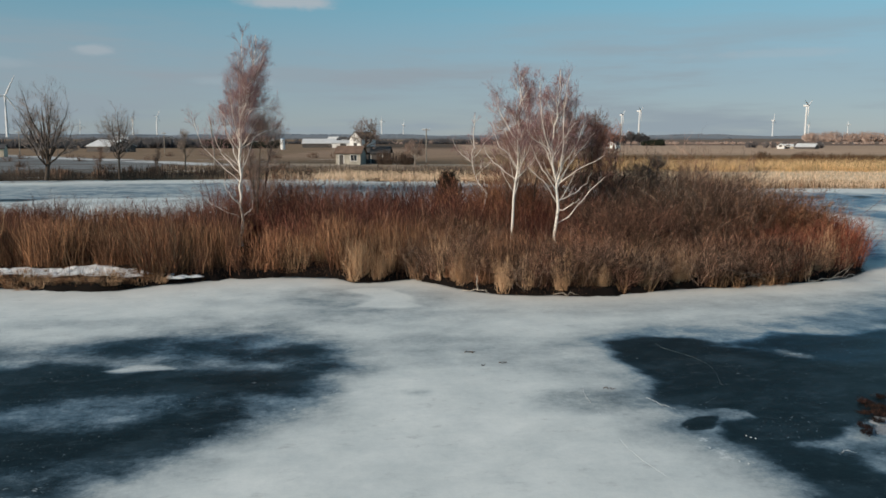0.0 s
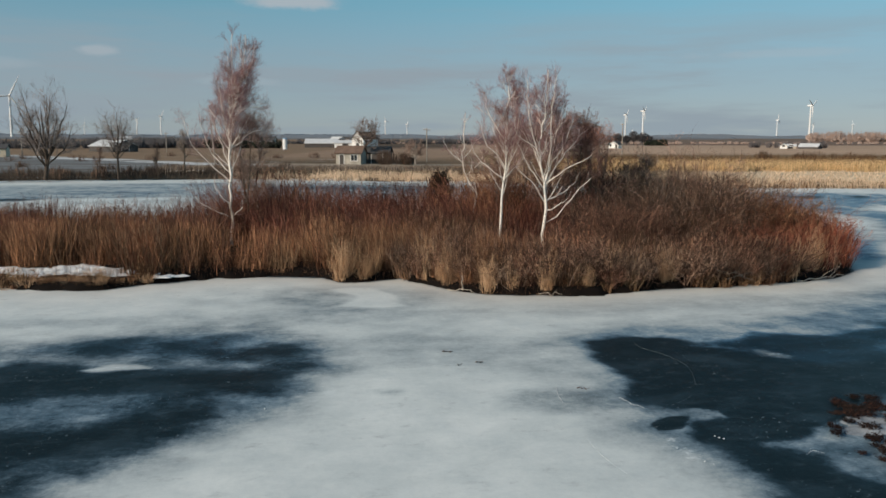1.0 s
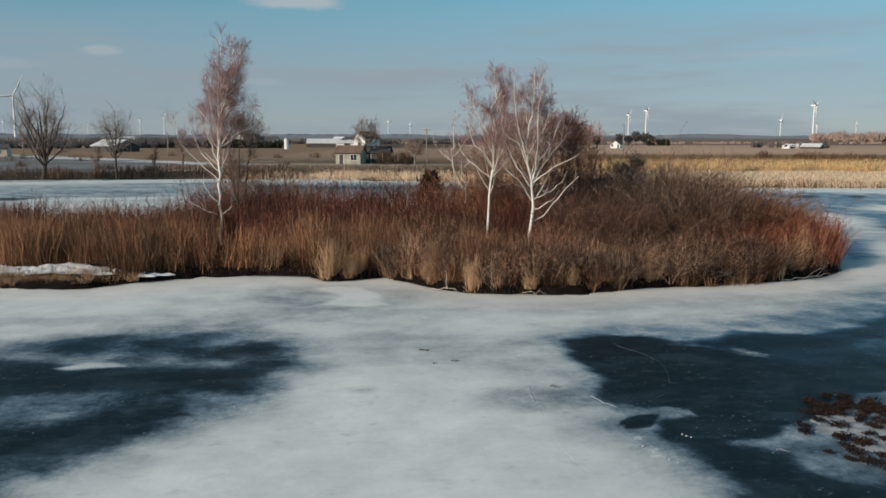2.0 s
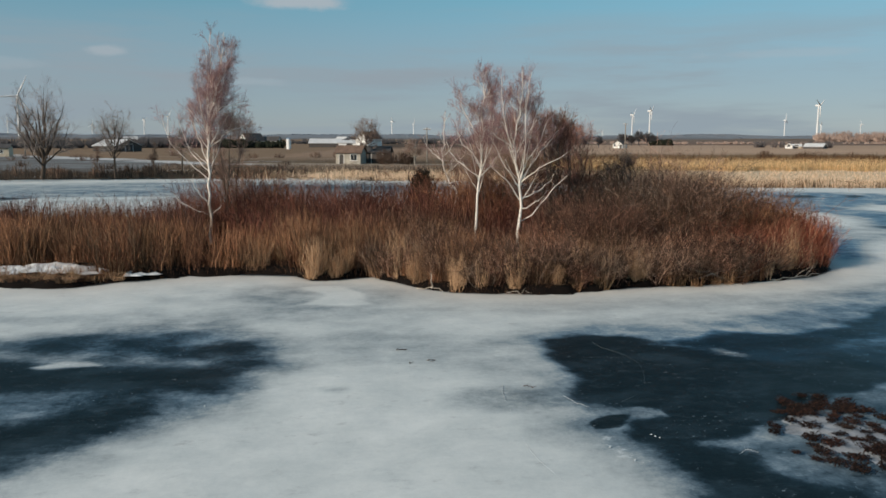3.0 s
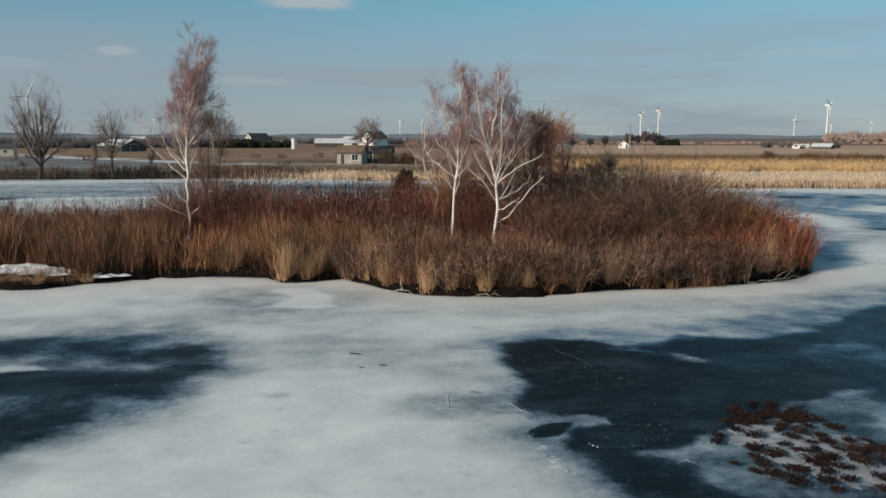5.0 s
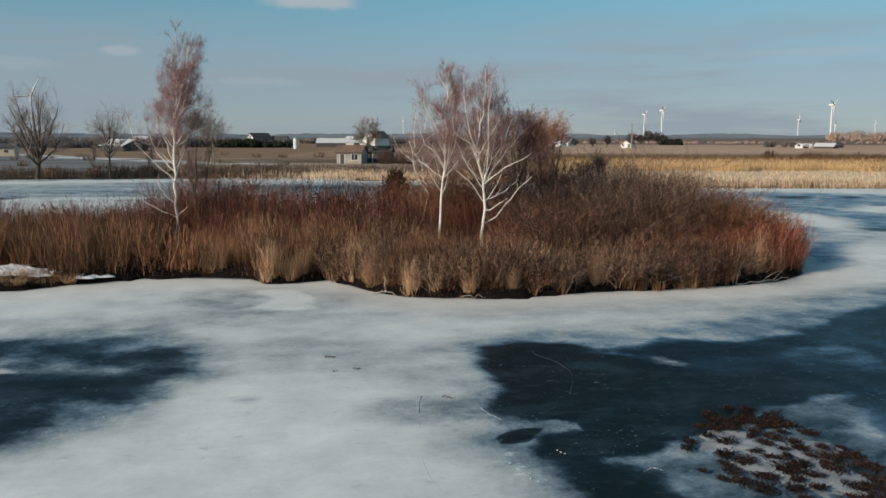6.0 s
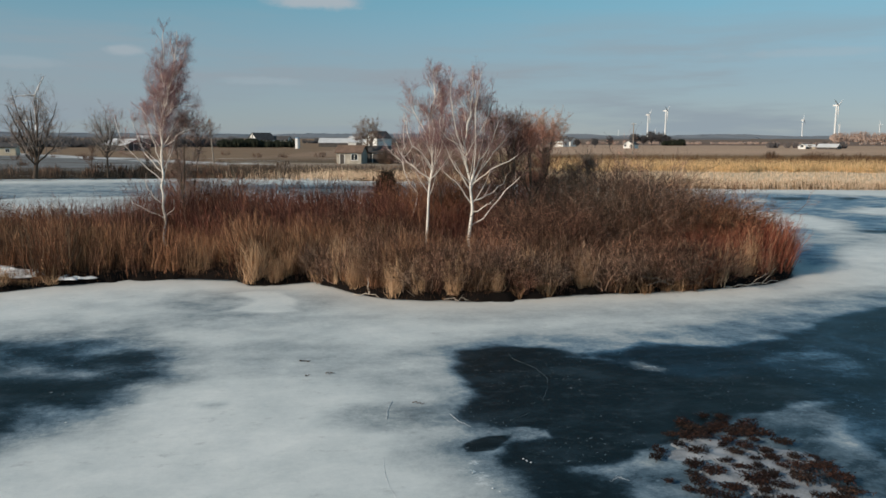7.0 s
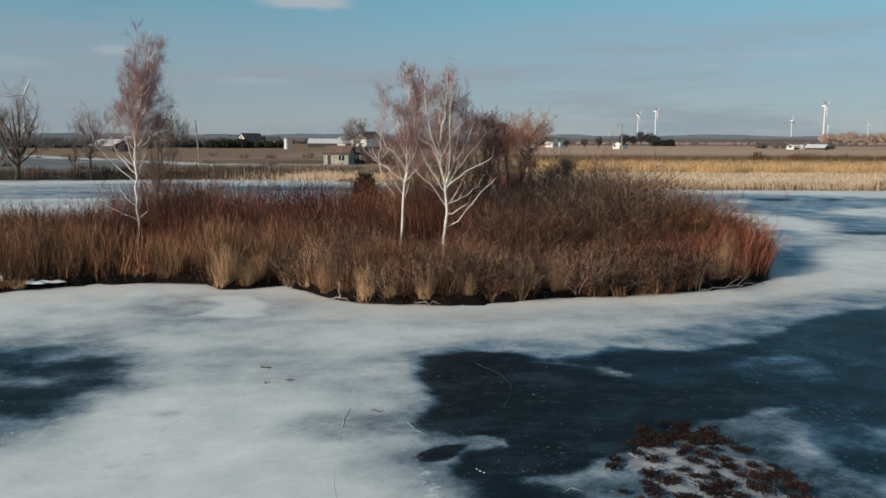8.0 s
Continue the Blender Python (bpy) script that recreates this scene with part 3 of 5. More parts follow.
ice_oval(-0.5, 0, 1.5, -19, 83.5, 9, 1.6, 8)
ice_oval(0.30, 0.4, 3, 10, 98, 16, 3, -12)
# crumbled white ice: (x, y, half length, half width, amount)
CRUMBS = [(-4.3, 22.6, 0.9, 0.35, 1.0), (13.3, 21.2, 0.7, 0.6, 1.0), (9.0, 21.5, 0.9, 2.0, 0.6), (0.9, 19.6, 1.0, 1.2, 1.0), (7.7, 14.9, 0.5, 1.2, 1.0), (1.4, 21.0, 1.2, 1.0, 0.6), (10.2, 20.5, 2.4, 2.6, 0.55), (-5.2, 14.9, 1.2, 0.6, 0.8), (-3.5, 24.0, 3.5, 1.6, 0.4), (6.9, 18.4, 1.6, 1.4, 0.6), (17.5, 21.5, 5, 4, 0.5), (13, 23.4, 2.5, 1.0, 0.7), (-0.6, 22.6, 1.5, 0.6, 0.6)]


def painted(X, Y):
    """Clearness, blueness and crumbs of the ice over the plan."""
    wx, wy = X + 0.16 * rough(X, Y, 0.9) + 0.10 * rough(X, Y, 2.3), Y + 0.14 * rough(Y, X, 0.9) + 0.09 * rough(Y, X, 2.6)
    clear, blue, crumbs = np.full(X.shape, -0.56), np.zeros(X.shape), np.zeros(X.shape)
    for value, tint, soft, outline in PATCHES:
        if value > 0.28 and soft < 1:
            # grey ice thins out round the clear patches
            near = ease(inside(outline, wx, wy), -2.5, 0.5)
            clear = np.maximum(clear, -0.56 + 0.66 * near)
        w = ease(inside(outline, wx, wy), -soft, soft)
        clear, blue = clear + (value - clear) * w, blue + (tint - blue) * w
    for cx, cy, a, b, amount in CRUMBS:
        crumbs = np.maximum(crumbs, amount * (1 - ease(np.hypot((wx - cx) / a, (wy - cy) / b), 0.3, 1.2)))
    # a strip of melt water along the island
    isle = -inside(ISLAND, X, Y)
    strip = 1.5 * np.exp(-((isle + 0.15) / (0.30 + 0.35 * np.exp(-((X + 2.2) / 3.0) ** 2))) ** 2) * np.clip(0.7 + 0.6 * rough(X, Y, 0.5), 0, 1)
    return np.maximum(clear, -0.5 + 1.1 * strip), blue, crumbs


me, X, Y = sheet("ice", steps(-9, 22, 0.14, 230, 1.05), steps(11, 35, 0.14, 150, 1.05), lambda X, Y: 0.012 * rough(X, Y, 0.8), ICE)
for layer, values in zip(("clear", "blue", "crumbs"), painted(X, Y)):
    me.attributes.new(layer, "FLOAT", "POINT").data.foreach_set("value", values.astype(np.float32).ravel())
me.attributes.new("silt", "FLOAT", "POINT").data.foreach_set("value", (0.55 * np.exp(-(np.maximum(-inside(ISLAND, X, Y), 0) / 2.6) ** 2)).astype(np.float32).ravel())
tagged(new("frozen_pond", me), "frozen pond with white snow ice and dark clear patches", "ice", kind="structure")


# ---- trees ----
def bark_limbs(tree, rows, mat, sides=5):
    for P, R in rows:
        part("limb", mesh_of("limb", [tubes(P, R, sides)], mat, True), tree)


def birch(at, trunk, r, limbs, seed, label, n_auto=9, crown_from=0.45, limb_len=2.0, twig_len=0.5, bare=0.90):
    """A white-barked tree in winter, its lower limbs bare of twigs by so much. trunk and limbs: lines of (aside, ahead, up) from the foot."""
    rng = np.random.default_rng(seed)
    tree = thing("birch_tree", pose(at[0], at[1], at[2], 0, 0, -9.5), label, "tree", "birches on the island")
    T = lines(trunk, 22)
    T[0, 1:-1, :2] += rng.normal(size=(20, 2)) * 0.042
    TR = (0.93 * r * (1 - np.linspace(0, 1, 22)) ** 0.8 + 0.010)[None]
    TR[0, 0] *= 1.25
    part("trunk", mesh_of("trunk", [tubes(T, TR, 10)], BIRCH_BARK, True), tree)
    rows = []
    for start, line in limbs:
        L = lines([start] + line, 10)
        L[0, 1:] += np.cumsum(rng.normal(size=(9, 3)) * 0.048, 0)
        rows.append((L, (r * 0.27 * (1 - np.linspace(0, 1, 10)) ** 0.7 + 0.008)[None]))
    A, AR = sprout(rng, T, TR, n_auto, 0.30, 0.96, 40, lambda f: limb_len * (1.04 - f) ** 0.8, 0.55, 10, 0.05, 0.36, 0.2, 0.0085)
    rows += [(A[i:i + 1], AR[i:i + 1]) for i in range(len(A))]
    bark_limbs(tree, rows, BIRCH_BARK)
    P, R = np.concatenate([p for p, _ in rows]), np.concatenate([q for _, q in rows])

    top = float(T[0, -1, 2])

    def thinned(Q, QR, parent, n, full):
        """Short limbs carry fewer and shorter twigs: n grew on each parent."""
        size = np.repeat(np.linalg.norm(np.diff(parent, axis=1), axis=2).sum(1), n) / full
        keep = rng.uniform(0, 1, len(Q)) < size * np.clip(Q[:, 0, 2] / top * 2.6 - bare, 0.10, 1.0)
        k = np.clip(0.35 + 0.65 * size, 0.4, 1.0)[:, None, None]
        Q = Q[:, :1] + (Q - Q[:, :1]) * k
        return Q[keep], QR[keep]

    B, BR = thinned(*sprout(rng, P, R, 17, 0.2, 1.0, 34, lambda f: twig_len * 1.8 * (1.2 - 0.6 * f), 0.4, 5, 0.07, 0.45, 0.3, 0.0045), P, 17, 2.1)
    C, CR = sprout(rng, T, TR, 16, crown_from, 0.99, 32, lambda f: twig_len * 2.6 * (1.15 - f), 0.6, 5, 0.06, 0.3, 0.0042)
    BC, BCR = np.concatenate([B, C]), np.concatenate([BR, CR])
    D, DR = thinned(*sprout(rng, BC, BCR, 11, 0.2, 1.0, 36, twig_len * 0.9, 0.15, 3, 0.12, 0.6, 0.5, 0.0031), BC, 11, 0.6)
    E, ER = thinned(*sprout(rng, D, DR, 2, 0.2, 1.0, 36, twig_len * 0.55, -0.1, 3, 0.18, 0.8, 0.6, 0.0027), D, 2, 0.42)
    spray = part("branch", mesh_of("branch", [tubes(BC, BCR, 3)], BIRCH_BRANCH), tree, "thin pale branches")
    tagged(spray, "thin pale branches", kind="stuff")
    part("crown", mesh_of("crown", [tubes(D, DR, 3), tubes(E, ER, 3)], BIRCH_TWIG), tree, "fine purplish-brown twigs")
    return tree


birch((11.32, 37.1, 0.25), [(-0.02, 0, 0), (-0.05, 0, 1.13), (0.08, 0, 2.27), (0.08, 0, 3.03), (0.08, 0, 3.67), (-0.13, 0, 4.3), (-0.20, 0, 5.06), (-0.13, 0, 5.8), (0.0, 0, 6.6), (0.1, 0, 7.6), (0.13, 0, 8.75)], 0.078,
      [((0.08, 0, 1.84), [(0.63, 0.1, 2.0), (1.27, -0.2, 2.73), (1.9, -0.3, 3.3), (2.4, -0.3, 3.8)]), ((0.08, 0, 2.45), [(0.63, -0.4, 2.57), (1.27, -0.5, 2.73)]),
       ((0.08, 0, 2.9), [(0.76, 0.2, 3.23), (1.27, 0.3, 3.54), (1.78, 0.3, 4.1)]), ((0.08, 0, 3.6), [(0.76, -0.3, 4.2), (1.65, -0.4, 4.5), (2.2, -0.4, 4.94)]),
       ] + [((0.08, 0, 3.7), [(0.45, -0.1, 4.7), (1.0, -0.2, 5.57), (1.27, -0.2, 6.46)]), ((0.08, 0, 3.7), [(0.3, -0.2, 4.8), (0.25, -0.3, 5.6), (0.25, -0.4, 6.4), (0.45, -0.4, 7.6), (0.65, -0.3, 8.6)]),
       ((0.1, 0, 3.65), [(0.55, 0.4, 4.4), (1.4, 0.5, 5.2), (2.0, 0.5, 5.95)]), ((0.1, 0, 3.7), [(0.5, 0.5, 4.6), (0.76, 0.6, 5.4), (0.94, 0.6, 6.5), (1.1, 0.6, 7.4)]),
       ] + [((0.05, 0, 2.83), [(-0.76, -0.3, 3.67), (-1.57, -0.4, 4.35)]), ((0.05, 0, 3.4), [(-0.4, 0.3, 3.9), (-1.14, 0.4, 5.2), (-1.35, 0.4, 5.9)]),
       ((-0.18, 0, 4.55), [(-0.46, -0.3, 5.3), (-0.76, -0.4, 6.85), (-0.9, -0.4, 7.9)]), ((-0.2, 0, 5.0), [(-0.64, 0.2, 5.45), (-1.27, 0.3, 5.95), (-1.4, 0.3, 6.8)])], 11, "tall white birch with forked trunk and bare twigs", 30, 0.5, 3.0, 0.44)
birch((9.58, 38.1, 0.25), [(-0.05, 0, 0), (-0.08, 0, 1.13), (-0.03, 0, 2.17), (0.05, 0, 2.96), (0.16, 0, 4.0), (0.26, 0, 4.4), (0.23, 0, 5.57), (0.29, 0, 6.2), (0.18, 0, 6.7), (0.26, 0, 7.5), (0.26, 0, 8.75)], 0.064,
      [((0.2, 0, 4.26), [(-0.2, -0.1, 4.8), (-0.6, -0.2, 5.3), (-0.9, -0.2, 6.2)]), ((0.16, 0, 3.8), [(-0.34, 0.2, 4.4), (-0.86, 0.3, 4.9), (-1.2, 0.3, 5.5)]),
       ((0.23, 0, 5.5), [(-0.2, 0.1, 6.3), (-0.47, 0.1, 6.87), (-0.7, 0.1, 7.8)]), ((0.26, 0, 6.2), [(0.7, 0.2, 6.87), (0.9, 0.2, 7.7)]), ((0.2, 0, 4.9), [(0.6, -0.3, 5.6), (1.0, -0.4, 6.6)])], 23, "slender white birch with a slightly bent trunk", 44, 0.5, 2.9, 0.46)
birch((-3.28, 45.3, 0.25), [(-0.02, 0, 0), (0.0, 0, 1.05), (0.03, 0, 2.44), (-0.03, 0, 3.68), (0.03, 0, 5.2), (0.09, 0, 6.77), (0.42, 0, 7.7), (0.7, 0, 8.6), (0.95, 0, 9.9), (1.02, 0, 10.95)], 0.074,
      [((0, 0, 1.5), [(-0.8, 0.2, 1.76), (-1.58, 0.2, 2.38), (-1.9, 0.2, 2.9)]), ((0.02, 0, 1.58), [(0.52, -0.2, 1.83), (0.75, -0.3, 2.3)]), ((0.02, 0, 2.07), [(-0.34, -0.2, 2.6), (-0.75, -0.3, 3.4)]),
       ((-0.03, 0, 3.43), [(-0.96, -0.2, 4.3), (-1.9, -0.3, 5.07), (-2.26, -0.3, 5.9), (-2.4, -0.3, 6.5)]), ((-0.02, 0, 3.9), [(-0.8, 0.3, 4.6), (-1.3, 0.4, 5.4), (-1.7, 0.4, 6.4)]),
       ] + [((-0.01, 0, 4.3), [(-0.65, 0.2, 5.4), (-1.05, 0.2, 6.3), (-1.42, 0.2, 7.2)]), ((0.03, 0, 5.6), [(-0.40, 0.2, 6.3), (-0.58, 0.2, 7.4), (-0.78, 0.2, 8.7)]), ((0.09, 0, 6.7), [(-0.1, 0.1, 7.85), (-0.18, 0.1, 8.6), (-0.15, 0.1, 9.9)]),
       ] + [((0.2, 0, 7.2), [(0.38, 0.3, 8.6), (0.45, 0.3, 10.0), (0.5, 0.3, 10.7)]), ((0.03, 0, 5.1), [(0.74, 0.2, 5.5), (1.5, 0.2, 6.0), (1.9, 0.2, 6.2)]), ((0.1, 0, 6.4), [(0.8, -0.3, 7.2), (1.6, -0.4, 7.4), (1.9, -0.4, 7.1)]), ((0.34, 0, 7.6), [(1.05, -0.2, 8.3), (1.36, -0.2, 9.5)]),
       ((0.43, 0, 8.2), [(1.1, 0.2, 9.3), (1.36, 0.2, 10.2)])], 35, "tall slender birch with ascending white limbs", 42, 0.5, 3.3, 0.48, 0.65)
birch((9.9, 45.0, 0.25), [(-0.35, 0, 0), (-0.3, 0, 1.6), (0.0, 0, 2.5), (0.05, 0, 2.75), (-0.5, 0, 3.05), (-0.55, 0, 3.5), (-0.85, 0, 3.8), (-0.75, 0, 5.2), (-0.7, 0, 7.0)], 0.046,
      [((-0.8, 0, 4.3), [(-1.6, 0.1, 4.9), (-1.9, 0.1, 5.6)]), ((-0.78, 0, 4.6), [(-0.3, 0.1, 5.3), (0.3, 0.1, 6.3)]), ((-0.6, 0, 3.7), [(0.1, 0.1, 4.3), (0.4, 0.1, 5.2)])], 47, "small crooked birch with a kinked trunk", 12, 0.6, 2.0, 0.32)


def bare_tree(at, high, wide, seed, label, r=0.16, mat=None, bark=None, name="bare_tree", fork=0.25, twigs=5, fine=0.02, group="bare trees on the far shore", stems_n=1, angle=36):
    """A leafless tree: trunk, limbs, and a crown of twigs."""
    rng = np.random.default_rng(seed)
    tree = thing(name, pose(at[0], at[1], at[2], 0, 0, rng.uniform(0, 360)), label, "tree", group)
    mat, bark = mat or HAZEL_TWIG, bark or DARK_BARK
    trunks = []
    for k in range(stems_n):
        off = rng.normal(size=2) * (0.25 if stems_n > 1 else 0.0)
        lean = rng.normal(size=2) * (wide * 0.35 if stems_n > 1 else high * 0.03)
        T = lines([(off[0], off[1], 0), (off[0] + lean[0] * 0.4, off[1] + lean[1] * 0.4, high * 0.4), (off[0] + lean[0], off[1] + lean[1], high * rng.uniform(0.88, 0.97))], 14)
        T[0, 2:, :2] += np.cumsum(rng.normal(size=(12, 2)) * high * 0.006, 0)
        TR = (r / stems_n ** 0.5 * (1 - np.linspace(0, 1, 14)) ** 0.9 + fine)[None]
        trunks.append((T, TR))
        part("trunk", mesh_of("trunk", [tubes(T, TR, 8)], bark, True), tree)
    T, TR = np.concatenate([t for t, _ in trunks]), np.concatenate([q for _, q in trunks])
    A, AR = sprout(rng, T, TR, 11 if stems_n == 1 else 6, fork, 0.95, angle, lambda f: wide * 0.95 * (1.25 - f), 0.8, 9, 0.06, 0.55, 0.2, fine)
    for i in range(len(A)):
        part("limb", mesh_of("limb", [tubes(A[i:i + 1], AR[i:i + 1], 5)], bark, True), tree)
    B, BR = sprout(rng, A, AR, 11, 0.2, 0.99, 38, lambda f: wide * 0.42 * (1.3 - f), 0.4, 5, 0.1, 0.6, 0.4, fine * 0.7)
    C, CR = sprout(rng, B, BR, twigs, 0.2, 1.0, 38, wide * 0.19, 0.2, 3, 0.15, 0.7, 0.5, fine * 0.6)
    D, DR = sprout(rng, C, CR, 3, 0.2, 1.0, 36, wide * 0.12, 0.1, 2, 0.2, 0.8, 0.6, fine * 0.5)
    part("crown", mesh_of("crown", [tubes(B, BR, 3), tubes(C, CR, 3), tubes(D, DR, 3)], mat), tree)
    return tree


def round_tree(at, high, wide, seed, label, r=0.2, mat=None, bark=None, fine=0.018, group="bare trees on the far shore", low=0.3, forks=(4, 11)):
    """A leafless tree with an even, rounded crown."""
    rng = np.random.default_rng(seed)
    mat, bark = mat or HAZEL_TWIG, bark or DARK_BARK
    tree = thing("bare_tree", pose(at[0], at[1], at[2], 0, 0, rng.uniform(0, 360)), label, "tree", group)
    T = lines([(0, 0, 0), (0.03 * high, 0, high * low), (0, 0.02 * high, high * 0.72)], 12)
    TR = (r * (1 - np.linspace(0, 1, 12)) ** 0.8 + fine)[None]
    part("trunk", mesh_of("trunk", [tubes(T, TR, 8)], bark, True), tree)
    rows = []
    for k in range(15):
        z = 1 - 1.45 * (k + 0.5) / 15
        a = k * 2.4 + rng.uniform(-0.3, 0.3)
        q = math.sqrt(max(0, 1 - z * z)) * 0.78
        tip = (math.cos(a) * q * wide / 2, math.sin(a) * q * wide / 2, high * (0.62 + 0.28 * z))
        start = T[0, int(np.interp(tip[2] / high - 0.24, [low * 0.6, 0.7], forks))]
        mid = (start[0] * 0.5 + tip[0] * 0.5, start[1] * 0.5 + tip[1] * 0.5, start[2] * 0.62 + tip[2] * 0.38)
        L = lines([tuple(start), mid, tip], 9)
        L[0, 1:] += np.cumsum(rng.normal(size=(8, 3)) * wide * 0.010, 0)
        R = (r * 0.42 * (1 - np.linspace(0, 1, 9)) ** 0.8 + fine * 0.8)[None]
        part("limb", mesh_of("limb", [tubes(L, R, 5)], bark, True), tree)
        rows.append((L, R))
    A, AR = np.concatenate([p for p, _ in rows]), np.concatenate([q for _, q in rows])
    B, BR = sprout(rng, A, AR, 9, 0.25, 0.99, 42, wide * 0.22, 0.35, 5, 0.1, 0.6, 0.4, fine * 0.7)
    C, CR = sprout(rng, B, BR, 6, 0.2, 1.0, 40, wide * 0.12, 0.25, 3, 0.15, 0.7, 0.5, fine * 0.6)
    D, DR = sprout(rng, C, CR, 3, 0.2, 1.0, 38, wide * 0.07, 0.1, 2, 0.2, 0.8, 0.6, fine * 0.5)
    part("crown", mesh_of("crown", [tubes(B, BR, 3), tubes(C, CR, 3), tubes(D, DR, 3)], mat), tree)
    return tree


# far shore, left to right
round_tree((-33.0, 116.9, 0.2), 13.3, 9.4, 3, "large spreading bare deciduous tree on the far shore", 0.30, ASH_TWIG, SCRUB, fine=0.009, low=0.16, forks=(1, 5))
round_tree((-24.2, 118.6, 0.2), 10.1, 6.3, 5, "slim bare tree with one upright trunk on far shore", 0.16, ASH_TWIG, SCRUB, fine=0.008, low=0.34, forks=(4, 8))
bare_tree((-17.2, 131, 0.2), 6.6, 2.6, 6, "small bare tree beside the far shore", 0.13, mat=HAZEL_TWIG, angle=44, fine=0.011, twigs=3)
round_tree((13.6, 178.5, 0.3), 9.6, 6.8, 7, "bare roundish tree beside the small shed", 0.22, fine=0.016)
bare_tree((-28.6, 127.5, 0.2), 4.2, 1.6, 8, "thin young bare tree leaning at the shore", 0.06, fine=0.010, twigs=3)
bare_tree((-21.0, 128.5, 0.2), 4.6, 1.4, 9, "thin young bare tree on the marshy shore", 0.06, fine=0.010, twigs=3)
round_tree((32.4, 104.2, 0.2), 9.3, 7.2, 12, "broad round bare pale brown tree at the water's edge", 0.26, PALE_TWIG)
bare_tree((28.6, 105.2, 0.2), 7.8, 3.4, 14, "bare grey-brown tree at the water's edge", 0.2, PALE_TWIG, twigs=6, fine=0.018, stems_n=2)
round_tree((22.4, 166, 0.3), 4.8, 4.4, 16, "low bare tree with a bent light trunk by the shed", 0.12, bark=DEADWOOD, fine=0.016, low=0.35)
# on the island
ISLE_TREES = "low trees on the island"
bare_tree((-2.2, 47.6, 0.25), 6.4, 2.6, 21, "low grey willow with several leaning stems", 0.12, fine=0.007, stems_n=3, group=ISLE_TREES, twigs=6)
bare_tree((13.9, 40.2, 0.25), 7.0, 2.8, 22, "rust-twigged bare tree behind the birches", 0.12, RUSSET_TWIG, fine=0.007, stems_n=4, group=ISLE_TREES, twigs=7)
bare_tree((15.6, 42.6, 0.25), 6.3, 2.2, 23, "dark low willow with many stems", 0.13, RUSSET_TWIG, fine=0.0075, stems_n=4, group=ISLE_TREES, twigs=6)
bare_tree((17.6, 41.6, 0.25), 4.6, 2.0, 24, "dark low willow with two leaning stems", 0.11, fine=0.0075, stems_n=2, group=ISLE_TREES, twigs=6)
bare_tree((11.0, 42.5, 0.25), 6.0, 2.4, 25, "thin-stemmed rust-brown tree among birches", 0.09, RUSSET_TWIG, fine=0.006, stems_n=3, group=ISLE_TREES, twigs=6)


# ---- shrubs, grass and reeds ----
def shrub_stems(rng, n, high, foot, spread, s=5, droop=0.0, wig=0.03, r=0.007, low=0.7):
    a, q = rng.uniform(0, 2 * np.pi, n), np.sqrt(rng.uniform(0, 1, n))
    base = np.stack([np.cos(a) * q * foot, np.sin(a) * q * foot, np.full(n, -0.15)], 1)
    lean = np.stack([np.cos(a), np.sin(a)], 1) * (q * spread)[:, None] + rng.normal(size=(n, 2)) * spread * 0.35
    h = high * rng.uniform(low, 1.05, n)
    t = np.linspace(0, 1, s)
    P = np.zeros((n, s, 3))
    P[..., :2] = base[:, None, :2] + lean[:, None] * (t ** 1.35)[None, :, None] * h[:, None, None]
    P[..., 2] = base[:, None, 2] + h[:, None] * (t - droop * t ** 3)[None]
    P[:, 1:] += np.cumsum(rng.normal(size=(n, s - 1, 3)) * wig * np.array([1, 1, 0.3]), 1)
    R = r * rng.uniform(0.7, 1.3, n)[:, None] * np.linspace(1.15, 0.35, s)[None]
    return P, R


def shrub_kind(name, seeds, n, high, foot, spread, mat, twigs=4, twig_len=0.5, r=0.008, wig=0.04, second=0, droop=0.0):
    out = []
    for seed in seeds:
        rng = np.random.default_rng(seed)
        P, R = shrub_stems(rng, n, high, foot, spread, 5, droop, wig, r)
        B, BR = sprout(rng, P, R, twigs, 0.2, 0.97, 38, twig_len, 0.25, 3, 0.2, 0.65, 0.4, 0.0036)
        pieces = [tubes(P, R, 3), tubes(B, BR, 3)]
        if second:
            C, CR = sprout(rng, B, BR, second, 0.2, 1.0, 34, twig_len * 0.55, 0.2, 2, 0.12, 0.8, 0.5, 0.003)
            pieces.append(tubes(C, CR, 3))
        out.append(mesh_of(name, pieces, mat))
    return out


def tussock_kind(name, seeds, n, high, foot, spread, droop, mat, r=0.0055, wig=0.02):
    out = []
    for seed in seeds:
        rng = np.random.default_rng(seed)
        P, R = shrub_stems(rng, n, high, foot, spread, 4, droop, wig, r, 0.45)
        out.append(mesh_of(name, [tubes(P, R, 3)], mat))
    return out


RED = shrub_kind("dogwood", (1, 2, 3, 4), 34, 2.5, 0.85, 0.22, RED_TWIG, 5, 0.6, 0.013, 0.09, 1)
ORANGE = shrub_kind("dogwood", (5, 6, 7), 50, 2.1, 0.5, 0.27, ORANGE_TWIG, 5, 0.5, 0.012, 0.09, 1, 0.1)
BROWN = shrub_kind("willow", (8, 9, 10, 11), 32, 2.1, 0.85, 0.17, BROWN_TWIG, 5, 0.55, 0.014, 0.09, 1)
# greyer willow twigs: the thicket's shade is put into their colour
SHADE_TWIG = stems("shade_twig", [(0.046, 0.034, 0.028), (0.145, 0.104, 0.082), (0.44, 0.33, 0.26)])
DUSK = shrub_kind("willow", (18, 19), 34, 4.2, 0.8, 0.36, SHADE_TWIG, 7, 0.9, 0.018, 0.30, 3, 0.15)
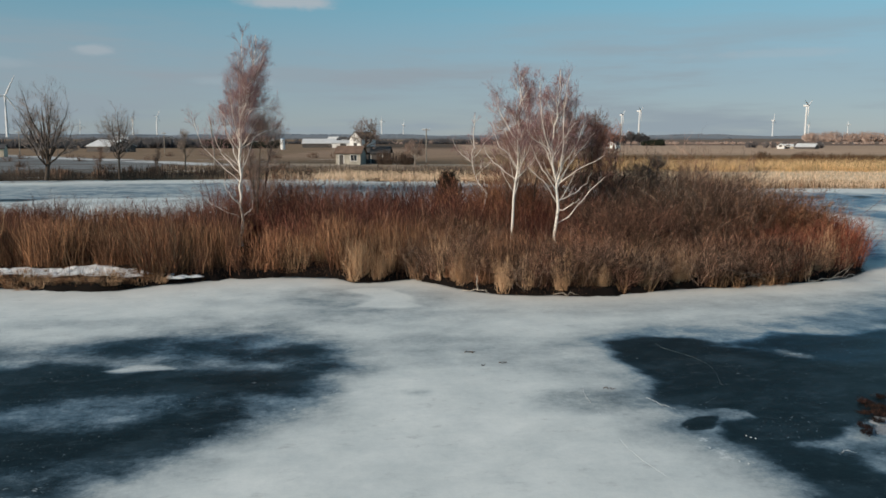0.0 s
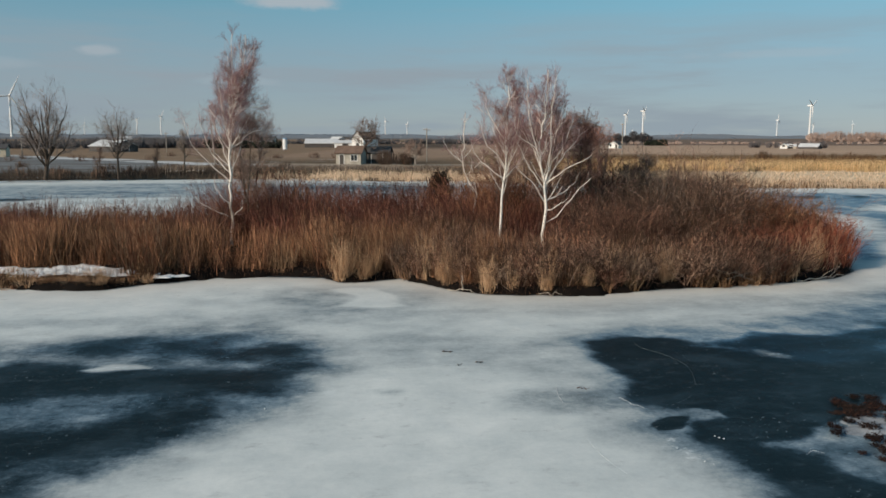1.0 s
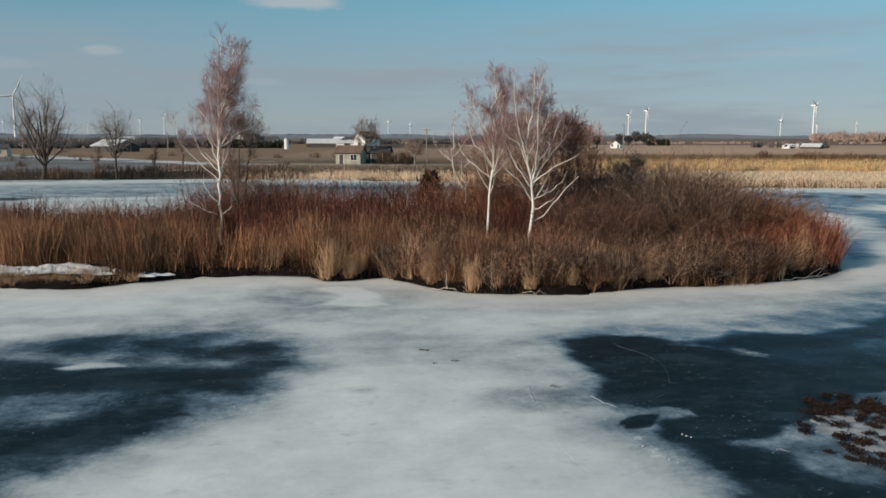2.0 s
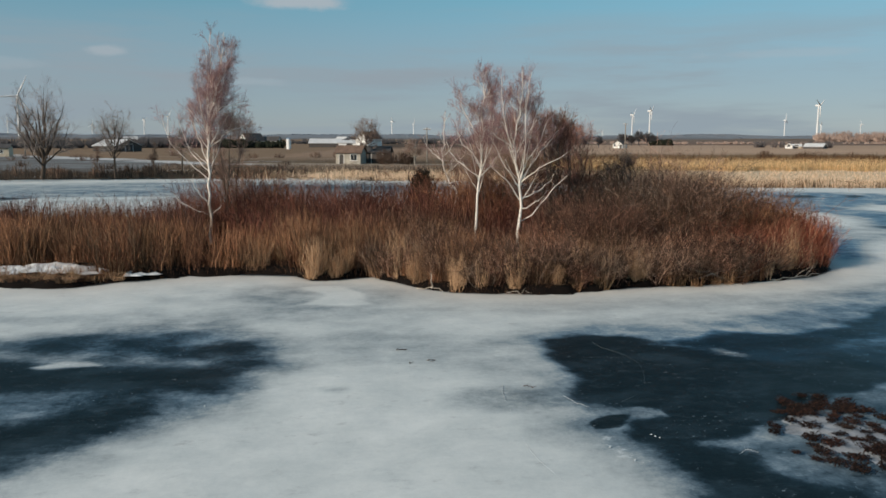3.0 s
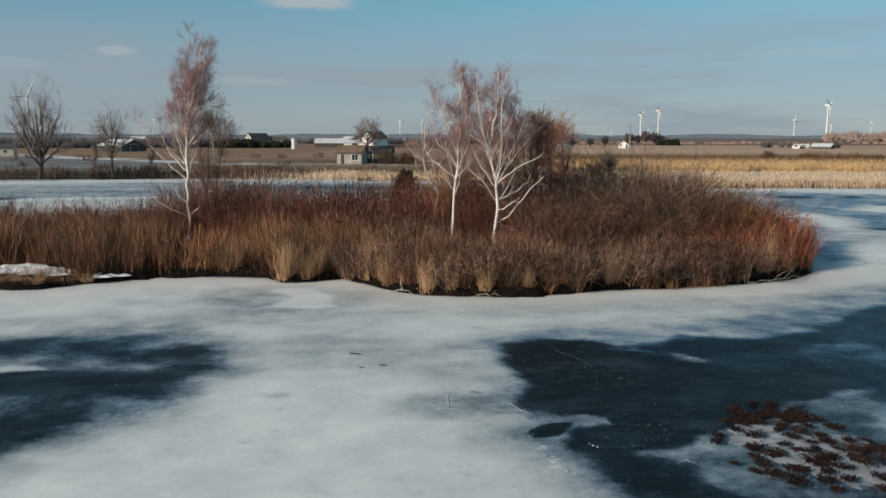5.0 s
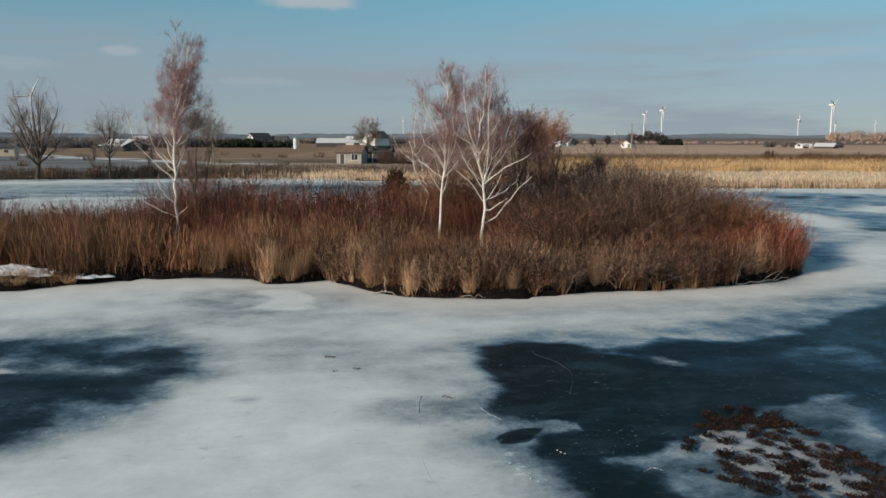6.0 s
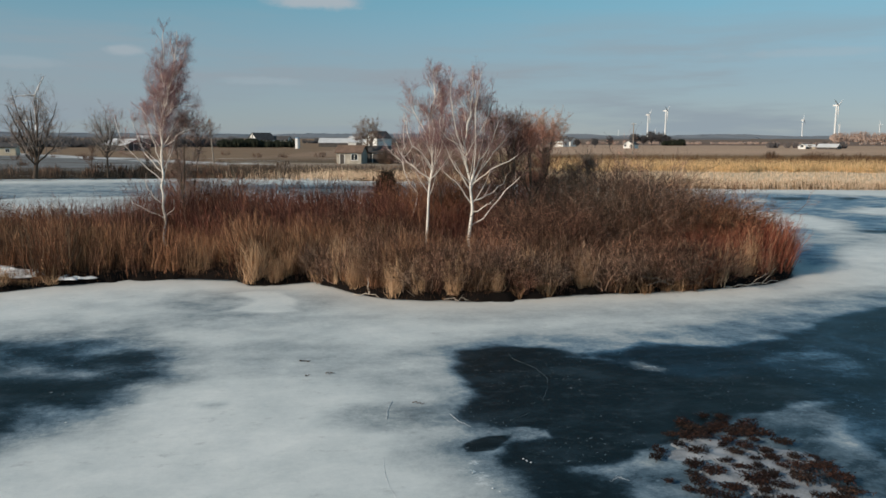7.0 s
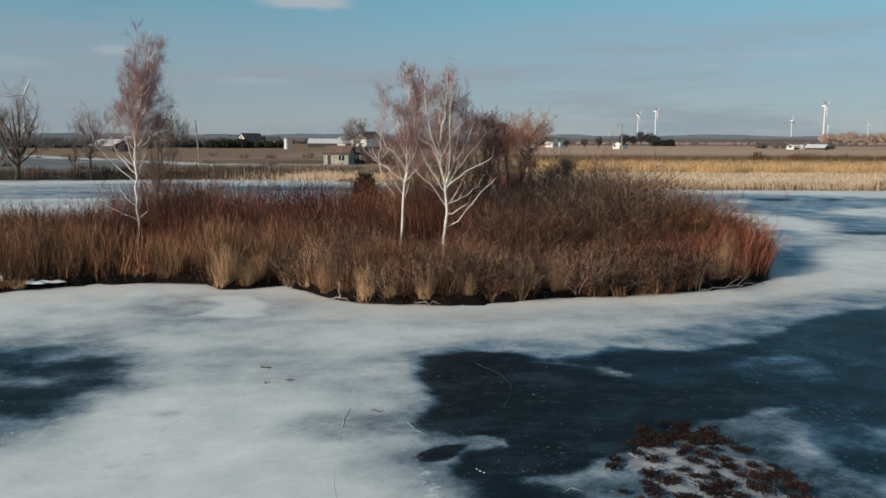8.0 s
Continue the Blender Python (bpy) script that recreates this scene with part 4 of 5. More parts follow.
GREYS = shrub_kind("willow", (12, 13, 14), 36, 4.2, 0.9, 0.42, GREY_TWIG, 9, 0.9, 0.015, 0.36, 3, 0.22)
UMBER = shrub_kind("willow", (20, 21), 38, 4.0, 0.9, 0.40, BROWN_TWIG, 8, 0.85, 0.014, 0.34, 3, 0.22)
MIXED = shrub_kind("shrub", (15, 16, 17), 40, 2.2, 0.7, 0.36, RUST_TWIG, 8, 0.7, 0.011, 0.26, 2, 0.28)
TAN = tussock_kind("tussock", (31, 32, 33, 34), 105, 2.1, 0.34, 0.11, 0.08, TAN_GRASS, 0.008, 0.15)
WISPS = tussock_kind("tussock", (47, 48, 49), 34, 2.1, 0.30, 0.15, 0.06, TAN_GRASS, 0.0095, 0.11)
SEDGE = tussock_kind("tussock", (35, 36, 37), 70, 1.2, 0.34, 0.36, 0.14, BROWN_GRASS, 0.010, 0.05)
PALE = tussock_kind("tall_grass", (43, 44, 45), 115, 2.0, 0.68, 0.13, 0.08, STRAW_BROWN, 0.0085, 0.10)
TALL = tussock_kind("tall_grass", (38, 39, 40), 110, 1.9, 0.62, 0.14, 0.08, BROWN_GRASS, 0.0085, 0.10)



# pale tussocks at the edge, which the other plants leave room for
STRAW = [(2.0, 34.9), (2.3, 35.2), (2.9, 34.9), (3.15, 35.1), (3.4, 35.4), (2.1, 35.5), (7.5, 31.4), (7.7, 31.7), (14.8, 31.6), (15.05, 31.65), (14.95, 31.95), (22.0, 32.9), (22.4, 33.2), (6.2, 32.8), (6.0, 33.3), (9.7, 30.9), (11.3, 30.75)]


def scatter(count, x0, x1, y0, y1, lo, hi, gap, seed, bare=-0.45):
    """Places on the island, at least gap apart, between lo and hi metres from its edge."""
    r = np.random.default_rng(seed)
    kept = []
    X, Y = r.uniform(x0, x1, count * 40), r.uniform(y0, y1, count * 40)
    D = inside(ISLAND, X, Y)
    for x, y, d in zip(X, Y, D):
        bank = x < -6.4 and y < 38.9 - 0.12 * (x + 6.4)
        gaps = rough(np.array([x]), np.array([y]), 1.15)[0] < bare
        bank = bank or (-6.4 < x < 1.6 and d < 0.5)
        taken = any(-1.15 < x - p < 0.65 and -1.4 < y - q < 0.4 for p, q in STRAW)
        taken = taken or math.hypot((x + 2.9 + 0.05 * (y - 41.5)) / 1.35, (y - 41.6) / 4.2) < 1
        if lo <= d <= hi and not taken and not bank and not gaps and all((x - a) ** 2 + (y - b) ** 2 > gap * gap for a, b in kept):
            kept.append((x, y))
            if len(kept) == count:
                break
    return kept


def plant(kinds, spots, label, category, name, group, scale=(0.75, 1.15), seed=0, sink=0.02, swell=0.2, dome=0.0):
    r = np.random.default_rng(seed)
    for k, (x, y) in enumerate(spots):
        z = float(height(np.array([x]), np.array([y]))[0])
        ob = thing(name, pose(x, y, max(z, 0.0) - sink, 0, 0, r.uniform(0, 360)), label, category, group, kinds[k % len(kinds)])
        low = 0.84 if 4 < x < 22 and y < 38 else 1.0
        s = low * r.uniform(*scale) * (1.0 + swell * float(rough(np.array([x]), np.array([y]), 0.8)[0]))
        if dome:
            # lower towards the water
            s *= 1 - dome * math.exp(-float(inside(ISLAND, np.array([x]), np.array([y]))[0]) / 1.4)
        ob.scale = (s, s, s * r.uniform(0.85, 1.12))


plant(RED, [q for q in scatter(150, -9, 21, 36, 53, 3.0, 11.0, 0.9, 1, -0.6) if q[0] > 13 or (q[1] > 42.5 + 0.06 * q[0] and q[0] > -5)], "deep red dogwood shrub with bare upright stems", "shrub", "dogwood_shrub", "dogwood shrubs on the island", (1.0, 1.35), seed=1)
plant(RED, scatter(85, -4, 15, 40, 53, 3.6, 11.0, 0.8, 51, -1.0), "dark red dogwood shrub with a dense bare top", "shrub", "dogwood_shrub", "dogwood shrubs on the island", (0.95, 1.15), seed=51)
plant(RED, scatter(60, -26, -5, 41.5, 50, 3.0, 10.0, 0.8, 52, -1.0), "red-brown dogwood shrub behind the tall grass", "shrub", "dogwood_shrub", "dogwood shrubs on the island", (0.8, 1.02), seed=52)
plant(BROWN, scatter(34, -24, 12, 29.5, 50, 0.4, 1.3, 1.0, 2, -0.25) + scatter(75, -24, 18, 29.5, 50, 1.7, 5.5, 0.95, 22, -0.5) + scatter(80, -27, -3, 38, 50, 3.0, 10.0, 0.95, 12, -0.8), "brown willow shrub with thin upright shoots", "shrub", "willow_shrub", "willow shrubs on the island", (0.7, 1.1), seed=2)
plant(TALL, scatter(60, -24, 8, 29.5, 50, 0.4, 1.5, 0.75, 3, 0.08) + scatter(8, 9, 17, 29.5, 50, 0.5, 1.5, 1.0, 33, 0.1) + scatter(80, -24, 13, 29.5, 50, 1.9, 4.2, 0.7, 23, -0.2), "tall dry brown grass clump beside island edge", "grass", "tall_grass_clump", "tall grass on the island", (0.65, 1.3), seed=3)
plant(PALE, scatter(26, -2, 10, 40, 47, 3.5, 9.0, 1.1, 48, -0.8) + scatter(70, -15, -4.5, 36, 46, 1.6, 6.5, 0.7, 47, -0.6) + scatter(70, -27, -7, 38, 48, 2.5, 9.0, 0.9, 46, -0.7) + scatter(90, -26, 7, 34, 50, 0.6, 5.0, 0.85, 43, -0.02) + scatter(14, 8, 22, 29.5, 40, 0.7, 3.0, 1.4, 44, -0.1) + scatter(48, 2, 9, 29.5, 41, 0.4, 5.0, 0.7, 45, -0.5), "tall pale brown grass standing among the shrubs", "grass", "pale_grass_clump", "tall grass on the island", (0.65, 1.3), seed=43)
plant(SEDGE, scatter(75, -20, 6.5, 29.5, 50, -0.05, 0.8, 0.5, 4, -0.15) + scatter(16, 6, 10.5, 29.5, 50, -0.05, 0.75, 0.5, 24, -0.6) + scatter(30, 7, 20, 29.5, 36, -0.08, 0.22, 0.38, 27, -0.9) + scatter(14, 18, 27, 29.5, 50, -0.05, 0.75, 0.6, 26, -0.6), "drooping dry brown sedge tussock at the ice", "grass", "sedge_tussock", "sedge along the ice", (0.6, 1.1), seed=4)
plant(MIXED, scatter(26, 4.8, 12.5, 29.5, 36, 0.0, 0.35, 0.42, 57, -0.9) + scatter(46, 6.2, 20.2, 29.5, 36, 0.2, 0.75, 0.55, 55, -0.85) + scatter(56, 6.2, 19.8, 29.5, 48, 0.12, 1.6, 0.8, 5, -0.75) + scatter(56, 6, 20, 29.5, 48, 1.9, 5.6, 0.95, 25, -0.7), "tangled reddish-brown shrub with thin arching twigs", "shrub", "tangled_shrub", "tangled shrubs on the island", seed=5)
plant(GREYS, scatter(27, 13.8, 19.8, 35, 44, 2.3, 7.5, 1.0, 6, -1.0), "large grey-brown willow with spreading bare twigs", "shrub", "grey_willow_shrub", "grey willows on the island", (0.84, 1.24), seed=6)
plant(DUSK, scatter(9, 13.6, 18.2, 37.2, 42, 3.0, 8.0, 1.1, 61, -1.0), "grey willow with dense tangled twigs, shade painted in", "shrub", "dark_willow_shrub", "grey willows on the island", (0.75, 0.98), seed=61)
plant(DUSK, scatter(13, 17.8, 21.6, 37.2, 41, 2.6, 8.0, 0.8, 62, -1.0), "tall willow with a dense bare crown, shade painted in", "shrub", "dark_willow_shrub", "grey willows on the island", (1.0, 1.22), seed=62)
plant(UMBER, scatter(8, 9.6, 13.5, 41.5, 46.5, 3.0, 9.0, 1.2, 64, -1.0), "rust-brown willow standing behind the birches", "shrub", "brown_willow_shrub", "brown willows behind the birches", (1.0, 1.25), seed=64)
plant(UMBER, [(-1.9, 46.6), (-0.5, 47.3), (0.6, 46.7)], "brown willow standing beside the slender birch", "shrub", "brown_willow_shrub", "brown willows behind the birches", (0.85, 1.05), seed=65)
plant(UMBER, scatter(6, 21.4, 23.9, 36.5, 40.5, 2.0, 7.0, 0.9, 63, -1.0), "smaller grey-brown willow with spreading bare twigs", "shrub", "grey_willow_shrub", "grey willows on the island", (0.92, 1.08), seed=63)
plant(UMBER, scatter(18, 18.8, 24.0, 34, 44, 2.2, 7.0, 1.0, 16, -1.0), "smaller grey-brown willow with spreading bare twigs", "shrub", "grey_willow_shrub", "grey willows on the island", (0.66, 0.98), seed=16)
plant(ORANGE, scatter(84, 19.8, 27.2, 31.5, 44, 0.25, 4.5, 0.62, 7, -1.0), "orange-red dogwood shrub at the island's tip", "shrub", "orange_dogwood_shrub", "dogwoods at the tip", (1.0, 1.3), seed=7, dome=0.42)
plant(TAN, STRAW, "pale straw-coloured grass tussock leaning over the ice", "grass", "straw_tussock", "straw tussocks along the ice", (0.6, 1.1), seed=8)
plant(WISPS, scatter(34, 4.5, 14.5, 29.5, 37, 0.0, 1.0, 0.5, 71, -0.7) + scatter(16, 15.8, 26, 29.5, 38, 0.05, 0.9, 0.9, 72, -0.6), "wispy tussock of tall pale dry grass among shrubs", "grass", "wispy_tussock", "pale stalks along the ice", (0.75, 1.1), seed=71)

BANK = tussock_kind("tussock", (41, 42), 100, 0.58, 0.34, 0.45, 0.2, BROWN_GRASS, 0.007, 0.05) + tussock_kind("tussock", (46,), 100, 0.62, 0.34, 0.45, 0.2, TAN_GRASS, 0.007, 0.05)
plant(BANK, [(-9.5, 35.3), (-8.6, 35.5), (-10.4, 35.2), (-11.5, 35.4), (-7.6, 35.8), (-12.6, 35.9), (-9.1, 35.8), (-10.9, 35.9), (-8.1, 36.2), (-12.0, 36.3), (-7.2, 36.7), (-11.0, 39.2), (-9.4, 39.5), (-8.0, 39.4), (-12.4, 39.6), (-10.2, 38.6), (-13.4, 36.6), (-14.2, 36.9)] + [(-6.9 - 0.55 * k + 0.2 * math.sin(5 * k), 35.0 + 0.25 * math.sin(3.1 * k) + 0.05 * max(k - 6, 0) + 0.28 * max(3 - k, 0)) for k in range(15) if k % 3] + [(-7.9 - 0.95 * k, 37.2 + 0.9 * math.sin(2.3 * k)) for k in range(7)]
      + [(-5.9 - 0.27 * k, float(np.interp(-5.9 - 0.27 * k, [p[0] for p in ISLAND[2:12]], [p[1] for p in ISLAND[2:12]])) + 0.12 + 0.42 * abs(math.sin(2.7 * k))) for k in range(30)],
      "low dry brown grass tussock poking through snow", "grass", "low_tussock", "low tussocks on the snowy bank", (0.42, 0.95), seed=9)

# fallen grass and litter between the plants
rng = np.random.default_rng(5)
X, Y = rng.uniform(-26, 27.5, 90000), rng.uniform(29.5, 50, 90000)
D = inside(ISLAND, X, Y)
keep = np.flatnonzero((D > -0.02) & (D < rng.uniform(0.3, 4.5, 90000)))[:20000]
X, Y, D = X[keep], Y[keep], D[keep]
n = len(X)
h = rng.uniform(0.3, 1.0, n) * (0.8 + 0.5 * ease(D, 0, 2)) * np.where((X < -6.5) & (Y < 39.6), 0.35, np.where(((X < 1.8) & (D < 0.45)) | ((X > 7) & (D < 0.5)), 0.45, 0.75))
a = rng.uniform(0, 2 * np.pi, n)
lean = rng.uniform(0.1, 0.9, n)
t = np.linspace(0, 1, 3)
P = np.zeros((n, 3, 3))
P[..., 0] = X[:, None] + (np.cos(a) * lean * h)[:, None] * t ** 1.5
P[..., 1] = Y[:, None] + (np.sin(a) * lean * h)[:, None] * t ** 1.5
P[..., 2] = np.maximum(height(X, Y), 0)[:, None] - 0.05 + h[:, None] * (t - 0.35 * lean[:, None] * t ** 2.5)
R = rng.uniform(0.004, 0.008, n)[:, None] * np.linspace(1, 0.4, 3)
tagged(new("dry_undergrowth", mesh_of("dry_undergrowth", [tubes(P, R, 3)], LITTER)), "dry brown undergrowth of grass and fallen stalks", "grass", kind="stuff")


def reed_bed(name, x0, x1, edge, depth, high, n, r, mat, label, seed, plume=None, patch=0.25, fade=0):
    """Reeds in a strip behind the line edge(u): aside u, ahead v."""
    rng = np.random.default_rng(seed)
    u = rng.uniform(x0, x1, n)
    u = u[rng.uniform(0, 1, n) < ease(u, x0, x0 + fade)] if fade else u
    n = len(u)
    v = np.array([edge(k) for k in u]) + depth * rng.uniform(0, 1, n) ** 1.4
    X, Y = u * ASIDE.x + v * AHEAD.x, u * ASIDE.y + v * AHEAD.y
    h = high * rng.uniform(0.5, 1.0, n) * (1 + patch * (0.6 * rough(X, Y, 0.35) + 0.4 * rough(X, Y, 1.3)))
    t = np.linspace(0, 1, 3)
    a, lean = rng.uniform(0, 2 * np.pi, n), rng.uniform(0.0, 0.28, n)
    P = np.zeros((n, 3, 3))
    P[..., 0] = X[:, None] + (np.cos(a) * lean * h)[:, None] * t ** 1.6
    P[..., 1] = Y[:, None] + (np.sin(a) * lean * h)[:, None] * t ** 1.6
    P[..., 2] = np.maximum(height(X, Y), 0)[:, None] - 0.1 + h[:, None] * t
    R = r * rng.uniform(0.6, 1.3, n)[:, None] * np.array([1.0, 1.2, 0.3])
    tagged(new(name, mesh_of(name, [tubes(P, R, 3)], mat)), label, "reeds", kind="stuff")
    if plume:
        k = rng.choice(n, n // 5, replace=False)
        Q = np.stack([P[k, 2] - [0, 0, 0.12 * high], P[k, 2], P[k, 2] + np.array([0.03, 0, 0.06]) * high], 1)
        QR = np.full((len(k), 3), r) * np.array([0.8, 2.2, 0.4])
        tagged(new("reed_plumes", mesh_of("reed_plumes", [tubes(Q, QR, 3)], plume)), "brown seed plumes on the tall reeds", "reeds", kind="stuff")


def shore(u):
    """How far ahead the far shore lies, u metres aside."""
    return float(np.interp(u, [-140, -57, -48, -36, -26, -13, 2, 23, 36, 55, 95, 160], [84, 107.5, 112, 115, 114.5, 114.6, 111, 101.6, 99.3, 99.5, 101, 97]))


reed_bed("shore_reeds", 15, 150, lambda u: shore(u) - 0.5, 4.5, 1.05, 20000, 0.019, PALE_REED, "pale dry reeds along the far shore", 61, patch=0.6)
reed_bed("matted_reeds", 15, 160, lambda u: shore(u) + 3, 40.0, 0.45, 11000, 0.06, PALE_REED, "matted straw-coloured reeds behind the far shore", 62)
reed_bed("tall_reeds", 20, 190, lambda u: 139.5 + 1.5 * math.sin(0.23 * u) + math.sin(0.61 * u), 20.0, 2.0, 32000, 0.024, REED, "tall golden reed stand behind the pond", 63, PLUME, 0.12)
reed_bed("far_shore_grass", -32, 16, lambda u: shore(u) - 0.5, 12.0, 0.85, 8000, 0.024, PALE_REED, "dry straw-coloured grass on the far shore", 64, patch=1.0, fade=24)
reed_bed("far_shore_brush", -40, 16, lambda u: shore(u) + 5.0, 14.0, 1.3, 2600, 0.02, SCRUB, "thin dark brush behind the far shore", 67, patch=1.3)
reed_bed("rust_reeds", 18, 220, lambda u: 157.0 + 2 * math.sin(0.17 * u), 14.0, 2.55, 14000, 0.03, RUST_REED, "rust-brown reeds along the back of the stand", 68, patch=0.12)
reed_bed("shore_reeds", 15, 150, lambda u: shore(u) - 0.6, 3.0, 0.85, 6500, 0.022, RUST_REED, "brown broken reeds along the far shore", 69, patch=1.0)
reed_bed("shore_scrub", -75, -18, lambda u: shore(u) + 0.2, 12.0, 1.1, 5400, 0.02, SCRUB, "dark leafless scrub along the far shore", 65, patch=1.6)
reed_bed("field_edge_scrub", -50, 12, lambda u: 140.0, 16.0, 0.9, 3500, 0.03, HAZEL_TWIG, "low brown scrub at the field's edge", 66, patch=0.6)


# ---- dark evergreen on the island ----
def evergreen(at, high, wide, seed):
    rng = np.random.default_rng(seed)
    tree = thing("evergreen_bush", pose(*at), "dark green-brown juniper bush on the island", "shrub")
    T = lines([(0, 0, -0.1), (0.05, 0, high * 0.5), (0, 0, high)], 8)
    TR = np.linspace(0.07, 0.015, 8)[None]
    part("trunk", mesh_of("trunk", [tubes(T, TR, 6)], DARK_BARK, True), tree)
    B, BR = sprout(rng, T, TR, 260, 0.03, 0.99, 60, lambda f: wide * (1.08 - f) ** 0.7, 1.3, 4, 0.08, 0.4, 0.3, 0.006)
    C, CR = sprout(rng, B, BR, 12, 0.15, 1.0, 38, 0.24, 0.5, 2, 0.1, 1.0, 0.4, 0.012)
    part("foliage", mesh_of("foliage", [tubes(B, BR, 3), tubes(C, CR, 4)], CEDAR), tree)


evergreen((8.5, 49.6, 0.25), 3.3, 2.3, 91)
evergreen((16.6, 40.6, 0.25), 1.9, 1.1, 92)
evergreen((14.9, 39.9, 0.25), 2.2, 1.0, 93)


# ---- dead plants on the icy mound close by ----
def leaf_clump(seed):
    """Curled dead leaves and stalks, a hand high."""
    rng = np.random.default_rng(seed)
    P, R = shrub_stems(rng, 70, 0.24, 0.20, 0.75, 4, 0.5, 0.035, 0.005, 0.35)
    P[..., 2] += 0.12
    L, LR = sprout(rng, P, R, 5, 0.2, 1.0, 65, 0.075, -0.7, 4, 0.4, 1.0, 1.0, 0.007)
    LR = LR * np.array([0.5, 1.6, 1.3, 0.4])
    return mesh_of("dead_leaves", [tubes(P, R, 3), tubes(L, LR, 3)], DEAD_LEAF)


CLUMPS = [leaf_clump(s) for s in (201, 202, 203, 204)]
rng = np.random.default_rng(9)
made = []
while len(made) < 57:
    x, y = rng.uniform(10.6, 14.5), rng.uniform(12.2, 17.6)
    d = float(inside(MOUND, np.array([x]), np.array([y]))[0])
    top = y > 16.3
    gap = rng.uniform(0.30, 0.42) if top else rng.uniform(0.24, 0.52)
    if d > 0.05 and all((x - a) ** 2 + (y - b) ** 2 > gap * gap for a, b in made):
        made.append((x, y))
        ob = thing("dead_plant", pose(x, y, 0.03 if top else 0.07, 0, 0, rng.uniform(0, 360)), "clump of curled dead brown water plants on snow", "plant", "dead plants on the mound", CLUMPS[len(made) % 4])
        s = rng.uniform(0.34, 0.78)
        ob.scale = (s * rng.uniform(0.8, 1.6), s * rng.uniform(0.7, 1.2), s * rng.uniform(0.7, 1.1) * (1.15 if top else 1.0))


# ---- snow, sticks and litter ----
def snow_patch(at, a, b, high, seed, label, mat=SNOW):
    rng = np.random.default_rng(seed)
    bm = bmesh.new()
    bmesh.ops.create_grid(bm, x_segments=44, y_segments=26, size=1.0)
    ph = rng.uniform(0, 6, 4)
    for v in bm.verts:
        ang = math.atan2(v.co.y, v.co.x)
        q = max(abs(v.co.x), abs(v.co.y))
        edge = 1 + 0.16 * math.sin(3 * ang + ph[0]) + 0.12 * math.sin(5 * ang + ph[1]) + 0.07 * math.sin(9 * ang + ph[2])
        x, y = math.cos(ang) * q * edge * a, math.sin(ang) * q * edge * b
        lump = 0.55 + 0.30 * math.sin(4.3 * x + ph[3]) * math.sin(6 * y + ph[0]) + 0.25 * math.sin(9.1 * x + 5 * y + ph[1]) * math.sin(8 * y - 3 * x)
        v.co = (x, y, high * lump * (1 - q ** 3) - 0.06)
    for f in bm.faces:
        f.smooth = True
    return thing("snow_patch", pose(*at, 0, 0, -9.5), label, "snow", "snow patches by the island", mesh_bm("snow_patch", bm, mat))


snow_patch((-9.2, 37.4, 0.33), 2.8, 1.6, 0.24, 1, "melting snow patch lying among dry grass")
snow_patch((-7.1, 36.9, 0.24), 1.3, 0.95, 0.24, 2, "small melting snow patch beside dry grass")
snow_patch((-5.45, 36.15, 0.26), 1.0, 0.42, 0.16, 3, "thin white snow tongue on the dark melt water")
snow_patch((-12.2, 38.0, 0.33), 1.7, 0.9, 0.2, 7, "melting snow patch lying among dry grass")
snow_patch((-10.8, 36.6, 0.33), 0.8, 0.4, 0.18, 8, "melting snow patch lying among dry grass")
snow_patch((-13.6, 37.6, 0.33), 1.2, 0.6, 0.2, 4, "melting snow patch lying among dry grass")
snow_patch((12.9, 14.2, 0.05), 1.15, 1.5, 0.09, 5, "thin grey snow lying between dead plants on the mound", OLD_SNOW)
snow_patch((12.35, 15.4, 0.05), 0.85, 0.75, 0.10, 6, "thin grey snow lying between dead plants on the mound", OLD_SNOW)


def stick(points, r, label, mat=None, name="fallen_branch", twigs=3):
    rng = np.random.default_rng(int(points[0][0] * 100) % 1000 + 5)
    P = lines(points, 9)
    P[0, 1:-1] += rng.normal(size=(7, 3)) * min(0.045, r * 2.5)
    R = np.linspace(r, r * 0.35, 9)[None]
    pieces = [tubes(P, R, 6)]
    if twigs:
        B, BR = sprout(rng, P, R, twigs, 0.3, 0.9, 40, float(np.linalg.norm(np.array(points[-1]) - np.array(points[0]))) * 0.3, 0.1, 4, 0.1, 0.6, 0.4, r * 0.2)
        pieces.append(tubes(B, BR, 5))
    return thing(name, Matrix.Identity(4), label, "branch", "fallen branches", mesh_of(name, pieces, mat or DEADWOOD, True))


stick([(6.0, 32.1, 0.06), (6.6, 31.7, 0.1), (7.2, 31.35, 0.04)], 0.022, "pale driftwood branch at the island's edge")
stick([(6.62, 32.0, 0.0), (6.60, 31.98, 0.4), (6.55, 31.95, 0.65)], 0.04, "short pale upright stub in the grass", twigs=0)
stick([(9.3, 30.65, 0.06), (10.2, 30.4, 0.05)], 0.016, "pale driftwood branch at the island's edge")
stick([(17.0, 31.6, 0.1), (18.3, 31.3, 0.55), (19.6, 31.6, 0.5)], 0.012, "bare fallen branch leaning out of the shrubs")
stick([(18.2, 31.7, 0.05), (19.4, 31.6, 0.3), (20.6, 31.9, 0.35)], 0.012, "bare fallen branch leaning out of the shrubs")
stick([(16.6, 31.8, 0.7), (17.6, 31.3, 0.55), (18.4, 31.1, 0.3)], 0.012, "bare fallen branch leaning out of the shrubs")
stick([(20.8, 31.9, 0.05), (22.2, 32.1, 0.12), (23.6, 32.7, 0.1)], 0.03, "long dark branch lying on the ice edge")
